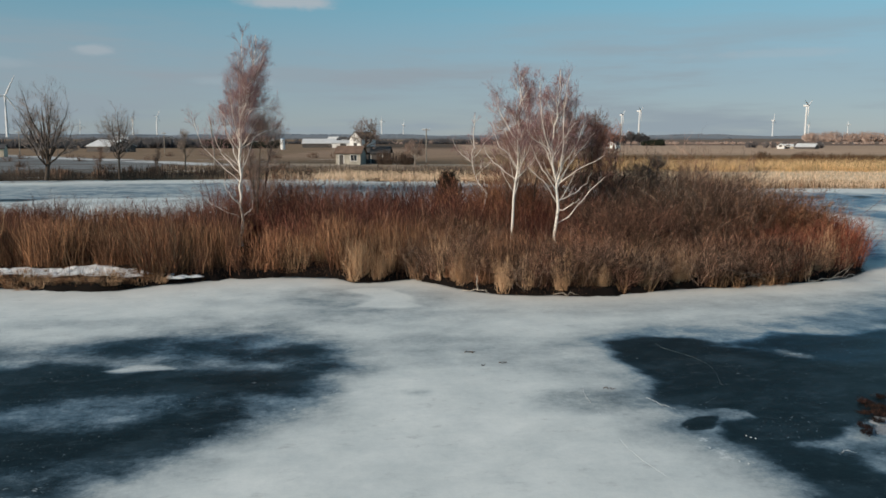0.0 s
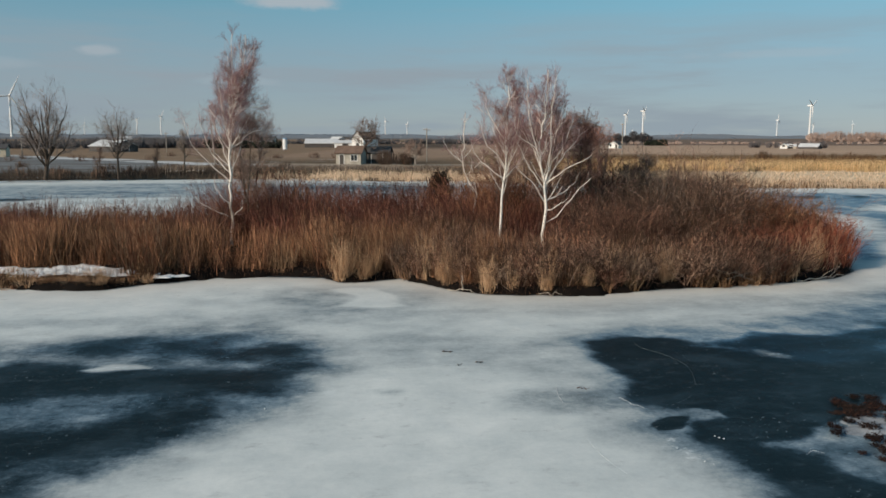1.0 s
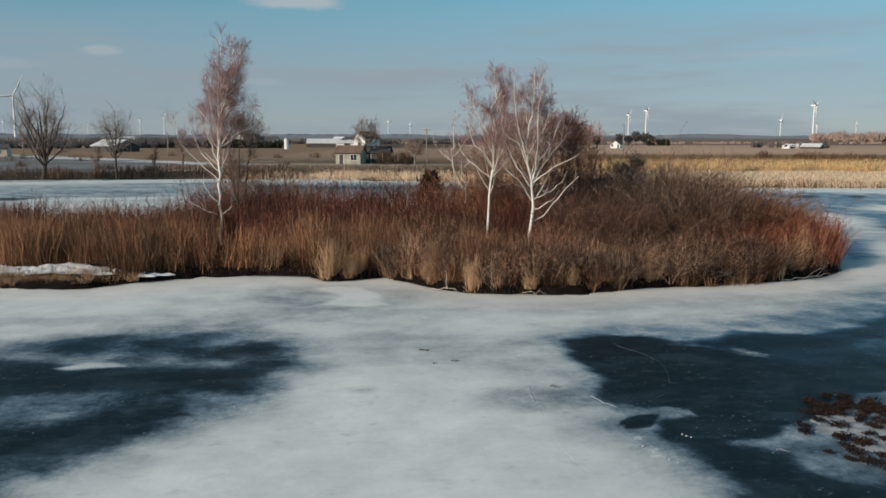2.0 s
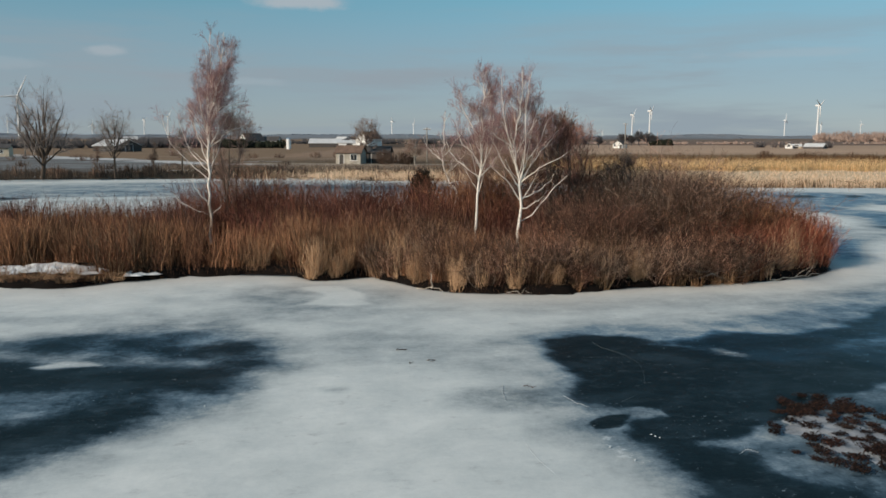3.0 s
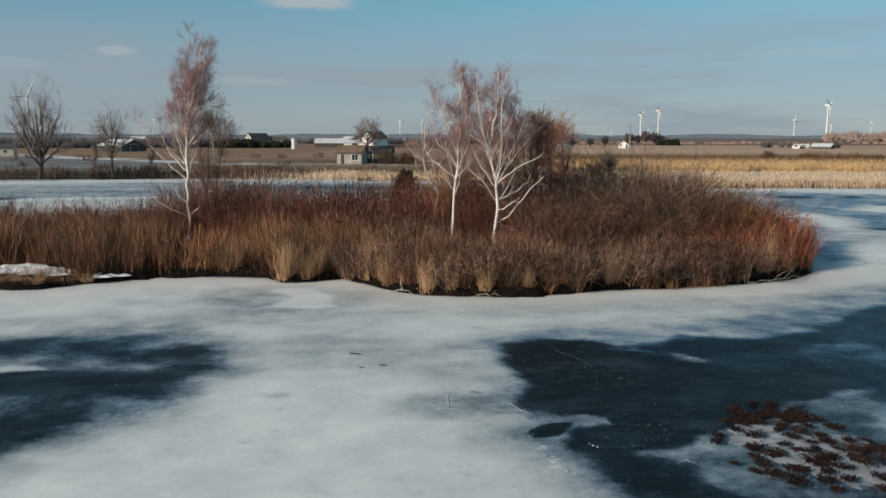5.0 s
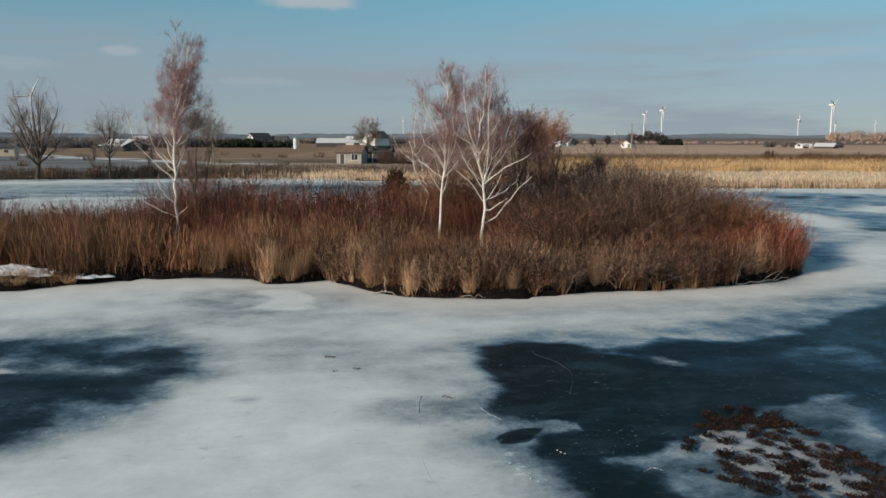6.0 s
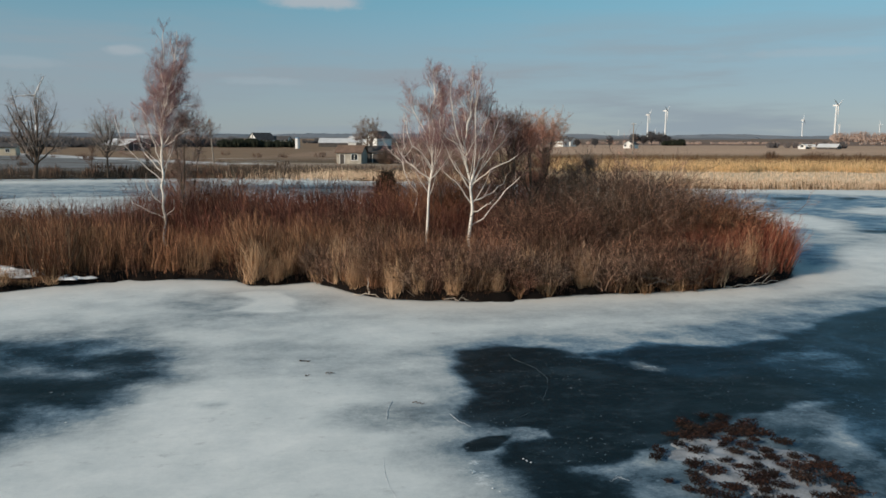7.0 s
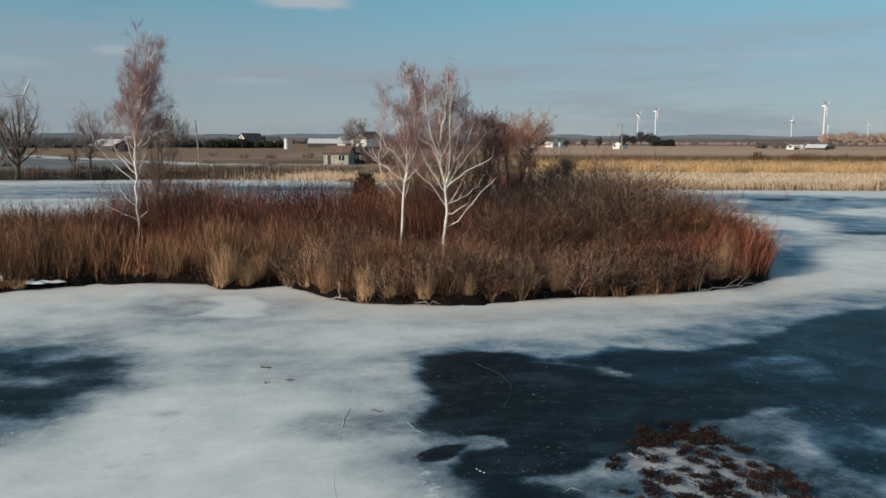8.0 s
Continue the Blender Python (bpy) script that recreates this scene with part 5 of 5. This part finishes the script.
stick([(4.30, 22.85, 0.02), (4.6, 22.83, 0.03)], 0.016, "small dark twig lying on the ice", DARK_BARK, "twig", 0)
stick([(5.0, 21.66, 0.02), (5.22, 21.62, 0.03)], 0.012, "small dark twig lying on the ice", DARK_BARK, "twig", 0)
stick([(6.95, 18.97, 0.02), (7.25, 18.9, 0.03)], 0.012, "small dark twig lying on the ice", DARK_BARK, "twig", 1)
stick([(4.5, 21.5, 0.02), (4.62, 21.5, 0.03)], 0.012, "small dark twig lying on the ice", DARK_BARK, "twig", 0)
stick([(7.68, 18.1, 0.02), (7.8, 17.65, 0.03), (8.0, 17.25, 0.02)], 0.006, "thin pale twig frozen on the dark ice", RIDGE, "twig", 0)
stick([(9.95, 14.25, 0.01), (10.15, 14.35, 0.03), (10.3, 14.2, 0.02)], 0.0045, "thin pale twig frozen on the dark ice", RIDGE, "twig")


def crack(points, r, label, seed, mat=CRACK):
    rng = np.random.default_rng(seed)
    P = lines(points, 40)
    P[0, 1:-1, :2] += np.cumsum(rng.normal(size=(38, 2)) * 0.005, 0)
    P[0, :, 2] = 0.004 - r * 0.5
    R = (r * rng.uniform(0.6, 1.2, 40))[None]
    tagged(new("ice_ridge", mesh_of("ice_ridge", [tubes(P, R, 6)], mat, True)), label, "ice", "ridges in the ice", "structure")


crack([(6.5, 19.2, 0), (6.35, 18.5, 0), (6.3, 18.0, 0)], 0.006, "low pale pressure ridge across the white ice", 1, RIDGE)
crack([(6.25, 17.4, 0), (6.15, 16.4, 0), (6.1, 15.4, 0), (6.15, 14.4, 0), (6.3, 13.4, 0)], 0.004, "low pale pressure ridge across the white ice", 5, RIDGE)
crack([(10.1, 23.2, 0), (10.0, 22.5, 0), (10.4, 21.6, 0), (10.5, 20.6, 0), (10.2, 19.5, 0), (9.7, 18.3, 0), (8.9, 17.6, 0)], 0.0035, "thin healed crack in dark ice", 2)


def ice_lump(at, size, seed):
    rng = np.random.default_rng(seed)
    bm = bmesh.new()
    bmesh.ops.create_icosphere(bm, subdivisions=2, radius=size)
    for v in bm.verts:
        v.co *= float(rng.uniform(0.7, 1.25))
        v.co.z *= 0.6
    thing("ice_lump", pose(*at), "small white lump of broken ice on the pond", "ice", "lumps of ice", mesh_bm("ice_lump", bm, RIDGE))


for k, (x, y, size) in enumerate(((8.72, 15.32, 0.022), (8.78, 15.24, 0.018), (8.68, 15.42, 0.015), (7.62, 14.9, 0.014), (7.85, 14.2, 0.018), (7.95, 14.05, 0.014), (-0.4, 18.6, 0.02))):
    ice_lump((x, y, 0.02), size, 300 + k)


# ---- buildings ----
def gabled(name, at, yaw, wide, long, wall, rise, wall_mat, roof_mat, label, category, windows=(), doors=(), gable_mat=None, over=0.35):
    """A gabled building; its ridge runs along its own y. windows and doors: (side, along, sill, width, height); sides: front -y, back +y, left -x, right +x."""
    house = thing(name, pose(*at, 0, 0, yaw), label, category, "farm buildings")
    bm = bmesh.new()
    w, l = wide / 2, long / 2
    prof = [(-w, -0.3), (w, -0.3), (w, wall), (0, wall + rise), (-w, wall)]
    a, b = [bm.verts.new((x, -l, z)) for x, z in prof], [bm.verts.new((x, l, z)) for x, z in prof]
    bm.faces.new(a)
    bm.faces.new(b[::-1])
    for i in range(5):
        j = (i + 1) % 5
        bm.faces.new((a[j], a[i], b[i], b[j]))
    part("wall", mesh_bm("wall", bm, wall_mat), house)
    slope = math.hypot(w, rise)
    for side in (-1, 1):
        bm = bmesh.new()
        box(bm, (0, -l - over, 0.0), (slope + over, l + over, 0.14))
        turn = math.atan2(rise, w)
        for v in bm.verts:
            x, z = v.co.x, v.co.z + 0.02
            v.co = (side * (x * math.cos(turn) + z * math.sin(turn)), v.co.y, wall + rise - x * math.sin(turn) + z * math.cos(turn))
        bmesh.ops.recalc_face_normals(bm, faces=bm.faces[:])
        part("roof", mesh_bm("roof", bm, roof_mat), house)
    for kind, row in (("window", windows), ("door", doors)):
        for side, s, sill, ww, hh in row:
            out = {"front": (0, -1), "back": (0, 1), "left": (-1, 0), "right": (1, 0)}[side]
            face = l if out[1] else w
            m = Matrix.Translation((out[0] * face + (s if out[1] else 0), out[1] * face + (s if out[0] else 0), sill)) @ Matrix.Rotation(math.atan2(out[0], -out[1]), 4, "Z")
            fr = [((-ww / 2 - 0.1, -0.06, -0.1), (-ww / 2, 0.03, hh + 0.1)), ((ww / 2, -0.06, -0.1), (ww / 2 + 0.1, 0.03, hh + 0.1)), ((-ww / 2, -0.06, hh), (ww / 2, 0.03, hh + 0.1)), ((-ww / 2, -0.09, -0.1), (ww / 2, 0.03, 0))]
            if kind == "window":
                fr.append(((-0.03, -0.05, 0), (0.03, 0.03, hh)))
            ob = part(kind, box_mesh("frame", fr, PAINT_WHITE), house)
            ob.matrix_basis = m
            part("pane" if kind == "window" else "leaf", box_mesh("pane", [((-ww / 2, -0.02, 0), (ww / 2, 0.02, hh))], GLASS if kind == "window" else PAINT_DARK), ob)
    return house


shed = gabled("shed", (10.2, 175.2, 0.25), 72, 4.6, 5.2, 2.35, 1.35, STONE_GREY, ROOF_BROWN, "small pale block shed with brown shingle roof", "shed",
              [("left", -1.2, 0.8, 1.3, 1.2)], [("left", 1.4, 0.0, 0.9, 2.0)])
gabled("garage", (16.4, 180.5, 0.25), 75, 4.2, 5.0, 2.3, 1.2, PAINT_DARK, ROOF_DARK, "dark-sided garage beside the pale shed", "shed", (), [("left", 0, 0.0, 2.4, 2.0)])
gabled("barn", (-68, 322, 0.2), 50, 11, 13, 2.1, 2.2, PAINT_DARK, ROOF_METAL, "low barn with pale metal roof and dark gable", "barn", (), [("front", 0, 0, 3.2, 2.7)])
gabled("field_shed", (-84.0, 246, 0.2), 96, 5.0, 9.0, 2.4, 1.0, PAINT_CREAM, ROOF_DARK, "long cream-sided shed at the snowy field", "shed", [("left", -2.5, 1.0, 1.0, 0.9)], [("left", 1.5, 0, 1.8, 2.1)])
gabled("farmhouse", (-27.5, 432, 0.2), -48, 7.5, 11, 3.6, 3.4, PAINT_WHITE, ROOF_DARK, "white farmhouse with a dark gabled roof", "house", [("front", -2, 1.2, 1.1, 1.5), ("front", 2, 1.2, 1.1, 1.5), ("front", 0, 4.6, 1.0, 1.3), ("left", -2.5, 1.2, 1.1, 1.5)], [("left", 1, 0, 1.0, 2.1)])
gabled("outbuilding", (-17.5, 436, 0.2), 70, 6.5, 8, 3.4, 2.0, PAINT_WHITE, ROOF_DARK, "white outbuilding with a dark roof", "house", [("left", 0, 1.2, 1.2, 1.2)])
gabled("long_barn", (9.6, 432, 0.2), 82, 11, 16, 2.2, 2.2, PAINT_DARK, ROOF_METAL, "long low barn with pale metal roof", "barn", (), [("front", 0, 0, 2.6, 2.4)])
gabled("machine_shed", (21.5, 425, 0.2), 82, 8, 11, 2.4, 1.3, PAINT_WHITE, ROOF_METAL, "white machine shed with pale metal roof", "barn", (), [("left", 0, 0, 3.0, 2.2)])
gabled("white_barn", (30.6, 420, 0.2), -50, 8.2, 10, 4.6, 3.4, PAINT_WHITE, ROOF_DARK, "white gabled barn with dark roof sides", "barn", [("front", 0, 3.6, 1.0, 1.0)], [("front", 0, 0, 2.4, 2.6)])
gabled("house", (153, 397, 0.2), -40, 5, 7, 2.0, 1.7, PAINT_WHITE, ROOF_DARK, "white house in front of a dark grove", "house", [("front", -1.5, 1.0, 1.0, 1.2), ("left", 0, 1.0, 1.2, 1.2)], [("front", 1.6, 0, 1.0, 2.0)])
gabled("house", (142.5, 470, 0.2), 40, 7, 8, 3.0, 2.2, PAINT_WHITE, ROOF_DARK, "small white house on the far fields", "house", [("front", 0, 1.0, 1.2, 1.2)])
gabled("house", (134, 452, 0.2), 30, 5, 6, 3.4, 2.4, PAINT_WHITE, ROOF_DARK, "small white house on the far fields", "house", [("front", 0, 1.0, 1.2, 1.2)])
gabled("farm_house", (234.5, 382, 0.2), -35, 3.4, 4.4, 1.4, 1.1, PAINT_WHITE, ROOF_METAL, "low white farm building with pale roof", "barn", [("front", 0, 1.0, 1.2, 1.0)])
gabled("farm_shed", (239.5, 384, 0.2), 60, 3.4, 4.6, 1.2, 1.0, PAINT_CREAM, ROOF_METAL, "low cream farm shed with pale roof", "barn", (), [("left", 0, 0, 2.0, 1.9)])
gabled("farm_barn", (243.5, 374, 0.2), 38, 6.2, 9, 1.1, 1.5, PAINT_DARK, ROOF_METAL, "low dark barn with a pale metal roof", "barn", (), [("front", 0, 0, 2.6, 2.0)])
for k, (x, y, s) in enumerate(((-95, 640, 8), (30, 760, 8), (38, 780, 7), (-140, 700, 8))):
    gabled("far_house", (x, y, 0.2), 30 + 23 * (k % 4), s, s * 1.3, 3.0, 2.2, PAINT_WHITE, (ROOF_DARK, ROOF_METAL)[k % 2], "small far white farm building in fields", "house", [("front", 0, 1.0, 1.4, 1.2)])


def silo(at, r, high, label):
    s = thing("silo", pose(*at), label, "silo", "farm buildings")
    z = np.array([-0.2, high * 0.5, high])
    part("body", mesh_of("body", [tubes(np.stack([np.zeros(3), np.zeros(3), z], 1)[None], np.full((1, 3), r), 24)], STEEL_WHITE, True), s)
    t = np.linspace(0, 1, 6)
    dome = np.stack([np.zeros(6), np.zeros(6), high + r * 0.5 * np.sin(t * np.pi / 2)], 1)[None]
    part("roof", mesh_of("roof", [tubes(dome, (1.04 * r * np.cos(t * np.pi / 2) + 0.01)[None], 24)], BLUE_STEEL, True), s)
    for k in (0.25, 0.5, 0.75):
        part("band", mesh_of("band", [tubes(np.array([[(0, 0, high * k), (0, 0, high * k + 0.12)]]), np.full((1, 2), r * 1.015), 24)], STEEL_WHITE), s)


silo((-7.6, 372, 0.2), 0.98, 4.5, "short white steel silo with a blue cap")


# ---- poles and wind turbines ----
def utility_pole(at, high, lean, label, arms=1, r=0.15):
    p = thing("utility_pole", pose(at[0], at[1], at[2], 0, lean, -9.5), label, "pole", "utility poles")
    part("mast", mesh_of("mast", [tubes(np.array([[(0, 0, -0.4), (0, 0, high / 2), (0, 0, high)]]), np.array([[r, r * 0.85, r * 0.7]]), 8)], POLE_WOOD, True), p)
    for k in range(arms):
        z = high - 0.35 - 0.9 * k
        part("crossarm", box_mesh("crossarm", [((-0.8, -0.07, z - 0.07), (0.8, 0.07, z + 0.07))], POLE_WOOD, 0.01), p)
        for x in (-0.7, -0.3, 0.3, 0.7):
            part("insulator", mesh_of("insulator", [tubes(np.array([[(x, 0, z + 0.07), (x, 0, z + 0.16), (x, 0, z + 0.28)]]), np.array([[0.03, 0.07, 0.04]]), 8)], STEEL_WHITE), p)


utility_pole((-15.9, 162, 0.2), 8.8, -4, "weathered wooden pole leaning beside the field", 0)
utility_pole((27.2, 183, 0.2), 7.6, 0, "wooden utility pole with crossarm in brown field", 1)
utility_pole((25.0, 186, 0.2), 4.6, 1, "short wooden post in the brown field", 0, 0.1)
utility_pole((103.4, 262, 0.2), 10.1, 0, "wooden utility pole with crossarm behind the reeds", 1, 0.2)
utility_pole((-77, 250, 0.2), 7.0, 0, "wooden utility pole beside the barn", 1)
utility_pole((-46, 300, 0.2), 7.0, 0, "wooden utility pole in the snowy field", 1)


def turbine(at, hub, blade, yaw, spin, label):
    t = thing("wind_turbine", pose(at[0], at[1], 0.0, 0, 0, yaw), label, "wind turbine", "wind turbines")
    k = hub / 75
    part("tower", mesh_of("tower", [tubes(np.array([[(0, 0, -1), (0, 0, hub * 0.5), (0, 0, hub)]]), np.array([[2.5, 2.0, 1.5]]) * k, 20)], STEEL_WHITE, True), t)
    bm = bmesh.new()
    box(bm, (-1.9 * k, -3.0 * k, hub - 1.6 * k), (1.9 * k, 7.0 * k, hub + 2.2 * k))
    bmesh.ops.bevel(bm, geom=bm.edges[:], offset=0.6 * k, segments=2, affect="EDGES", profile=0.5)
    part("nacelle", mesh_bm("nacelle", bm, STEEL_WHITE), t)
    y = np.array([-3.0, -4.2, -5.4, -6.0]) * k
    part("hub", mesh_of("hub", [tubes(np.stack([np.zeros(4), y, np.full(4, hub + 0.3 * k)], 1)[None], np.array([[1.8, 1.7, 1.1, 0.1]]) * k, 16)], STEEL_WHITE, True), t)
    for i in range(3):
        a = radians(spin + 120 * i)
        d = np.array([math.sin(a), 0, math.cos(a)])
        s = np.linspace(0, 1, 7)
        c = np.array([0, -4.4 * k, hub + 0.3 * k])
        P = c + d * (1.0 * k + s * blade)[:, None]
        part("blade", mesh_of("blade", [tubes(P[None], (np.array([0.9, 1.5, 1.45, 1.15, 0.85, 0.6, 0.2]) * k)[None], 8)], STEEL_WHITE, True), t)


FAR_TURBINE = "white wind turbine standing on the far plain"
turbine((-499.3, 1562.6), 74, 38, 22, 25, "white wind turbine with three blades behind fields")
turbine((1117, 1724), 75, 25, 35, 58, FAR_TURBINE)
turbine((968, 2308), 79, 26, 52, 56, FAR_TURBINE)
turbine((996, 2513), 73, 26, 48, 45, FAR_TURBINE)
for k, (x, y) in enumerate(((1755, 2916), (-475, 2963), (-642.6, 3441), (344, 3584), (460, 3772), (2316, 3267), (1970, 3020), (-1130, 3400), (-900, 3700), (1500, 3700), (1360, 3800))):
    turbine((x, y), (68, 72, 67, 68, 59, 58, 52, 58, 50, 34, 30)[k], 24 if k < 9 else 16, 40 + 17 * k % 45, 31 * k, FAR_TURBINE)


# ---- far woods and hedges ----
def woods(name, p0, p1, deep, high, n, mat, label, seed, spread=0.5, each=22, r=0.35, even=0.35):
    """Many bare crowns in a strip from p0 to p1."""
    rng = np.random.default_rng(seed)
    f = rng.uniform(0, 1, n)
    side = np.array([-(p1[1] - p0[1]), p1[0] - p0[0]]) / math.hypot(p1[0] - p0[0], p1[1] - p0[1])
    off = rng.uniform(-0.5, 0.5, n) * deep
    X, Y = p0[0] + (p1[0] - p0[0]) * f + side[0] * off, p0[1] + (p1[1] - p0[1]) * f + side[1] * off
    H = high * rng.uniform(1 - even, 1 + even * 0.4, n)
    P, R = [], []
    i = np.repeat(np.arange(n), each)
    a, q = rng.uniform(0, 2 * np.pi, len(i)), np.sqrt(rng.uniform(0, 1, len(i)))
    h = H[i]
    top = np.stack([X[i] + np.cos(a) * q * h * spread, Y[i] + np.sin(a) * q * h * spread, h * (0.55 + 0.45 * np.sqrt(np.maximum(0, 1 - q * q)) * rng.uniform(0.75, 1, len(i)))], 1)
    foot = np.stack([X[i] + np.cos(a) * q * h * spread * 0.35, Y[i] + np.sin(a) * q * h * spread * 0.35, np.zeros(len(i))], 1)
    mid = foot * 0.45 + top * 0.55 + np.stack([np.cos(a), np.sin(a), np.zeros(len(i))], 1) * (q * h * spread * 0.25)[:, None]
    P = np.stack([foot, mid, top], 1)
    R = r * rng.uniform(0.6, 1.3, len(i))[:, None] * np.array([0.9, 1.1, 0.35])
    tagged(new(name, mesh_of(name, [tubes(P, R, 3)], mat)), label, "woods", kind="stuff")


def tree_line(name, p0, p1, deep, high, n, mat, label, seed):
    """Woods so far off that their crowns run together into one uneven ridge."""
    rng = np.random.default_rng(seed)
    f = np.linspace(0, 1, n)
    along_way = np.array([p1[0] - p0[0], p1[1] - p0[1]])
    side = np.array([-along_way[1], along_way[0]]) / np.linalg.norm(along_way)
    tops = 0.72 + 0.16 * np.sin(f * 37 + 2 * np.sin(f * 11)) + 0.10 * np.sin(f * 131 + 3 * np.sin(f * 23)) + 0.09 * rng.uniform(-1, 1, n)
    t = np.linspace(0, 1, 8)
    shape = np.sin(np.clip(t * 1.15, 0, 1) * math.pi / 2) ** 0.5
    off = (t - 0.5) * deep
    X = p0[0] + along_way[0] * f[:, None] + side[0] * off + rng.normal(size=(n, 8)) * high * 0.1
    Y = p0[1] + along_way[1] * f[:, None] + side[1] * off + rng.normal(size=(n, 8)) * high * 0.1
    Z = high * tops[:, None] * shape * rng.uniform(0.92, 1.05, (n, 8))
    Z[:, 0] = -0.5
    i = np.arange(n * 8).reshape(n, 8)
    F = np.stack([i[:-1, :-1], i[1:, :-1], i[1:, 1:], i[:-1, 1:]], -1).reshape(-1, 4)
    tagged(new(name, mesh_of(name, [(np.stack([X, Y, Z], -1).reshape(-1, 3), F)], mat, True)), label, "woods", kind="stuff")


# haze over these two lines is in their colour
tree_line("far_woods", (-1900, 2900), (2900, 2500), 300, 15, 1400, FAR_BLUE_HAZE, "long line of far woods with blue-grey haze painted in", 1)
tree_line("far_woods", (-900, 1450), (900, 1750), 120, 4.6, 900, FAR_HAZE, "line of leafless woods with grey haze painted in", 2)
woods("hedgerow", (-170, 398), (-22, 432), 26, 5.0, 240, FAR_DARK, "dark leafless hedgerow behind the farm", 3, 0.7, 30, 0.2, 0.6)
woods("hedgerow", (-20, 620), (190, 640), 20, 4.2, 150, FAR_DARK, "dark leafless hedgerow behind the farm", 4, 0.7, 26, 0.2, 0.6)
woods("evergreen_hedge", (-44, 404), (-12, 408), 6, 4.2, 70, FAR_GREEN, "dark evergreen hedge in front of farmhouse", 5, 0.6, 30, 0.3, 0.55)
for k, (x, y, high, wide) in enumerate(((206, 531, 7.6, 7.0), (211, 529, 6.4, 6.0), (216, 528, 9.0, 8.4), (221, 526, 8.2, 7.6), (225, 525, 6.4, 6.4))):
    round_tree((x, y, 0.2), high, wide, 400 + k, "dark round bare tree of a grove in the fields", 0.25, FAR_DARK, FAR_DARK, fine=0.085, low=0.08, forks=(1, 8), group="grove in the fields")
woods("evergreen_hedge", (220, 516), (231, 511), 6, 4.4, 18, FAR_GREEN, "low dark evergreen hedge beside the grove", 7, 0.6, 30, 0.3, 0.55)
for k, (x, y, high, wide) in enumerate(((133, 421, 4.4, 3.6), (141, 416, 5.0, 4.0), (147, 411, 6.0, 4.2))):
    round_tree((x, y, 0.2), high, wide, 410 + k, "bare tree beside the small white houses", 0.18, FAR_DARK, FAR_DARK, fine=0.06, low=0.08, forks=(1, 8), group="trees by the houses")
woods("brown_woods", (650, 1000), (1000, 790), 60, 12.0, 300, FAR_BROWN, "rusty brown leafless woods beyond the fields", 9, 0.8, 38, 0.3, 0.7)
woods("far_scrub", (232, 420), (270, 400), 6, 4.0, 20, FAR_WOOD, "leafless trees behind the low farm buildings", 10, 0.5, 40, 0.16)
woods("hedgerow", (60, 640), (700, 620), 12, 2.6, 240, FAR_BROWN, "low brown hedgerow across far fields", 11, 0.9, 12, 0.3)
woods("shore_bushes", (-62, 122), (-18, 124), 5, 2.0, 36, GREY_TWIG, "low leafless bushes along the far shore", 12, 0.6, 40, 0.03)
woods("field_bushes", (-75, 150), (0, 160), 40, 1.6, 22, GREY_TWIG, "scattered low bushes on the brown fields", 15, 0.9, 26, 0.03)
woods("field_bushes", (-70, 215), (20, 235), 50, 1.8, 14, DARK_BARK, "scattered low bushes on the brown fields", 16, 0.9, 26, 0.04)
woods("shed_bushes", (16.5, 171), (22, 170), 3, 3.2, 9, DARK_BARK, "dark bushes beside the small shed", 13, 0.5, 60, 0.035)
woods("reed_bushes", (100, 174), (150, 148), 9, 2.9, 44, SCRUB_BROWN, "brown bushes growing among the tall reeds", 14, 0.6, 60, 0.04)
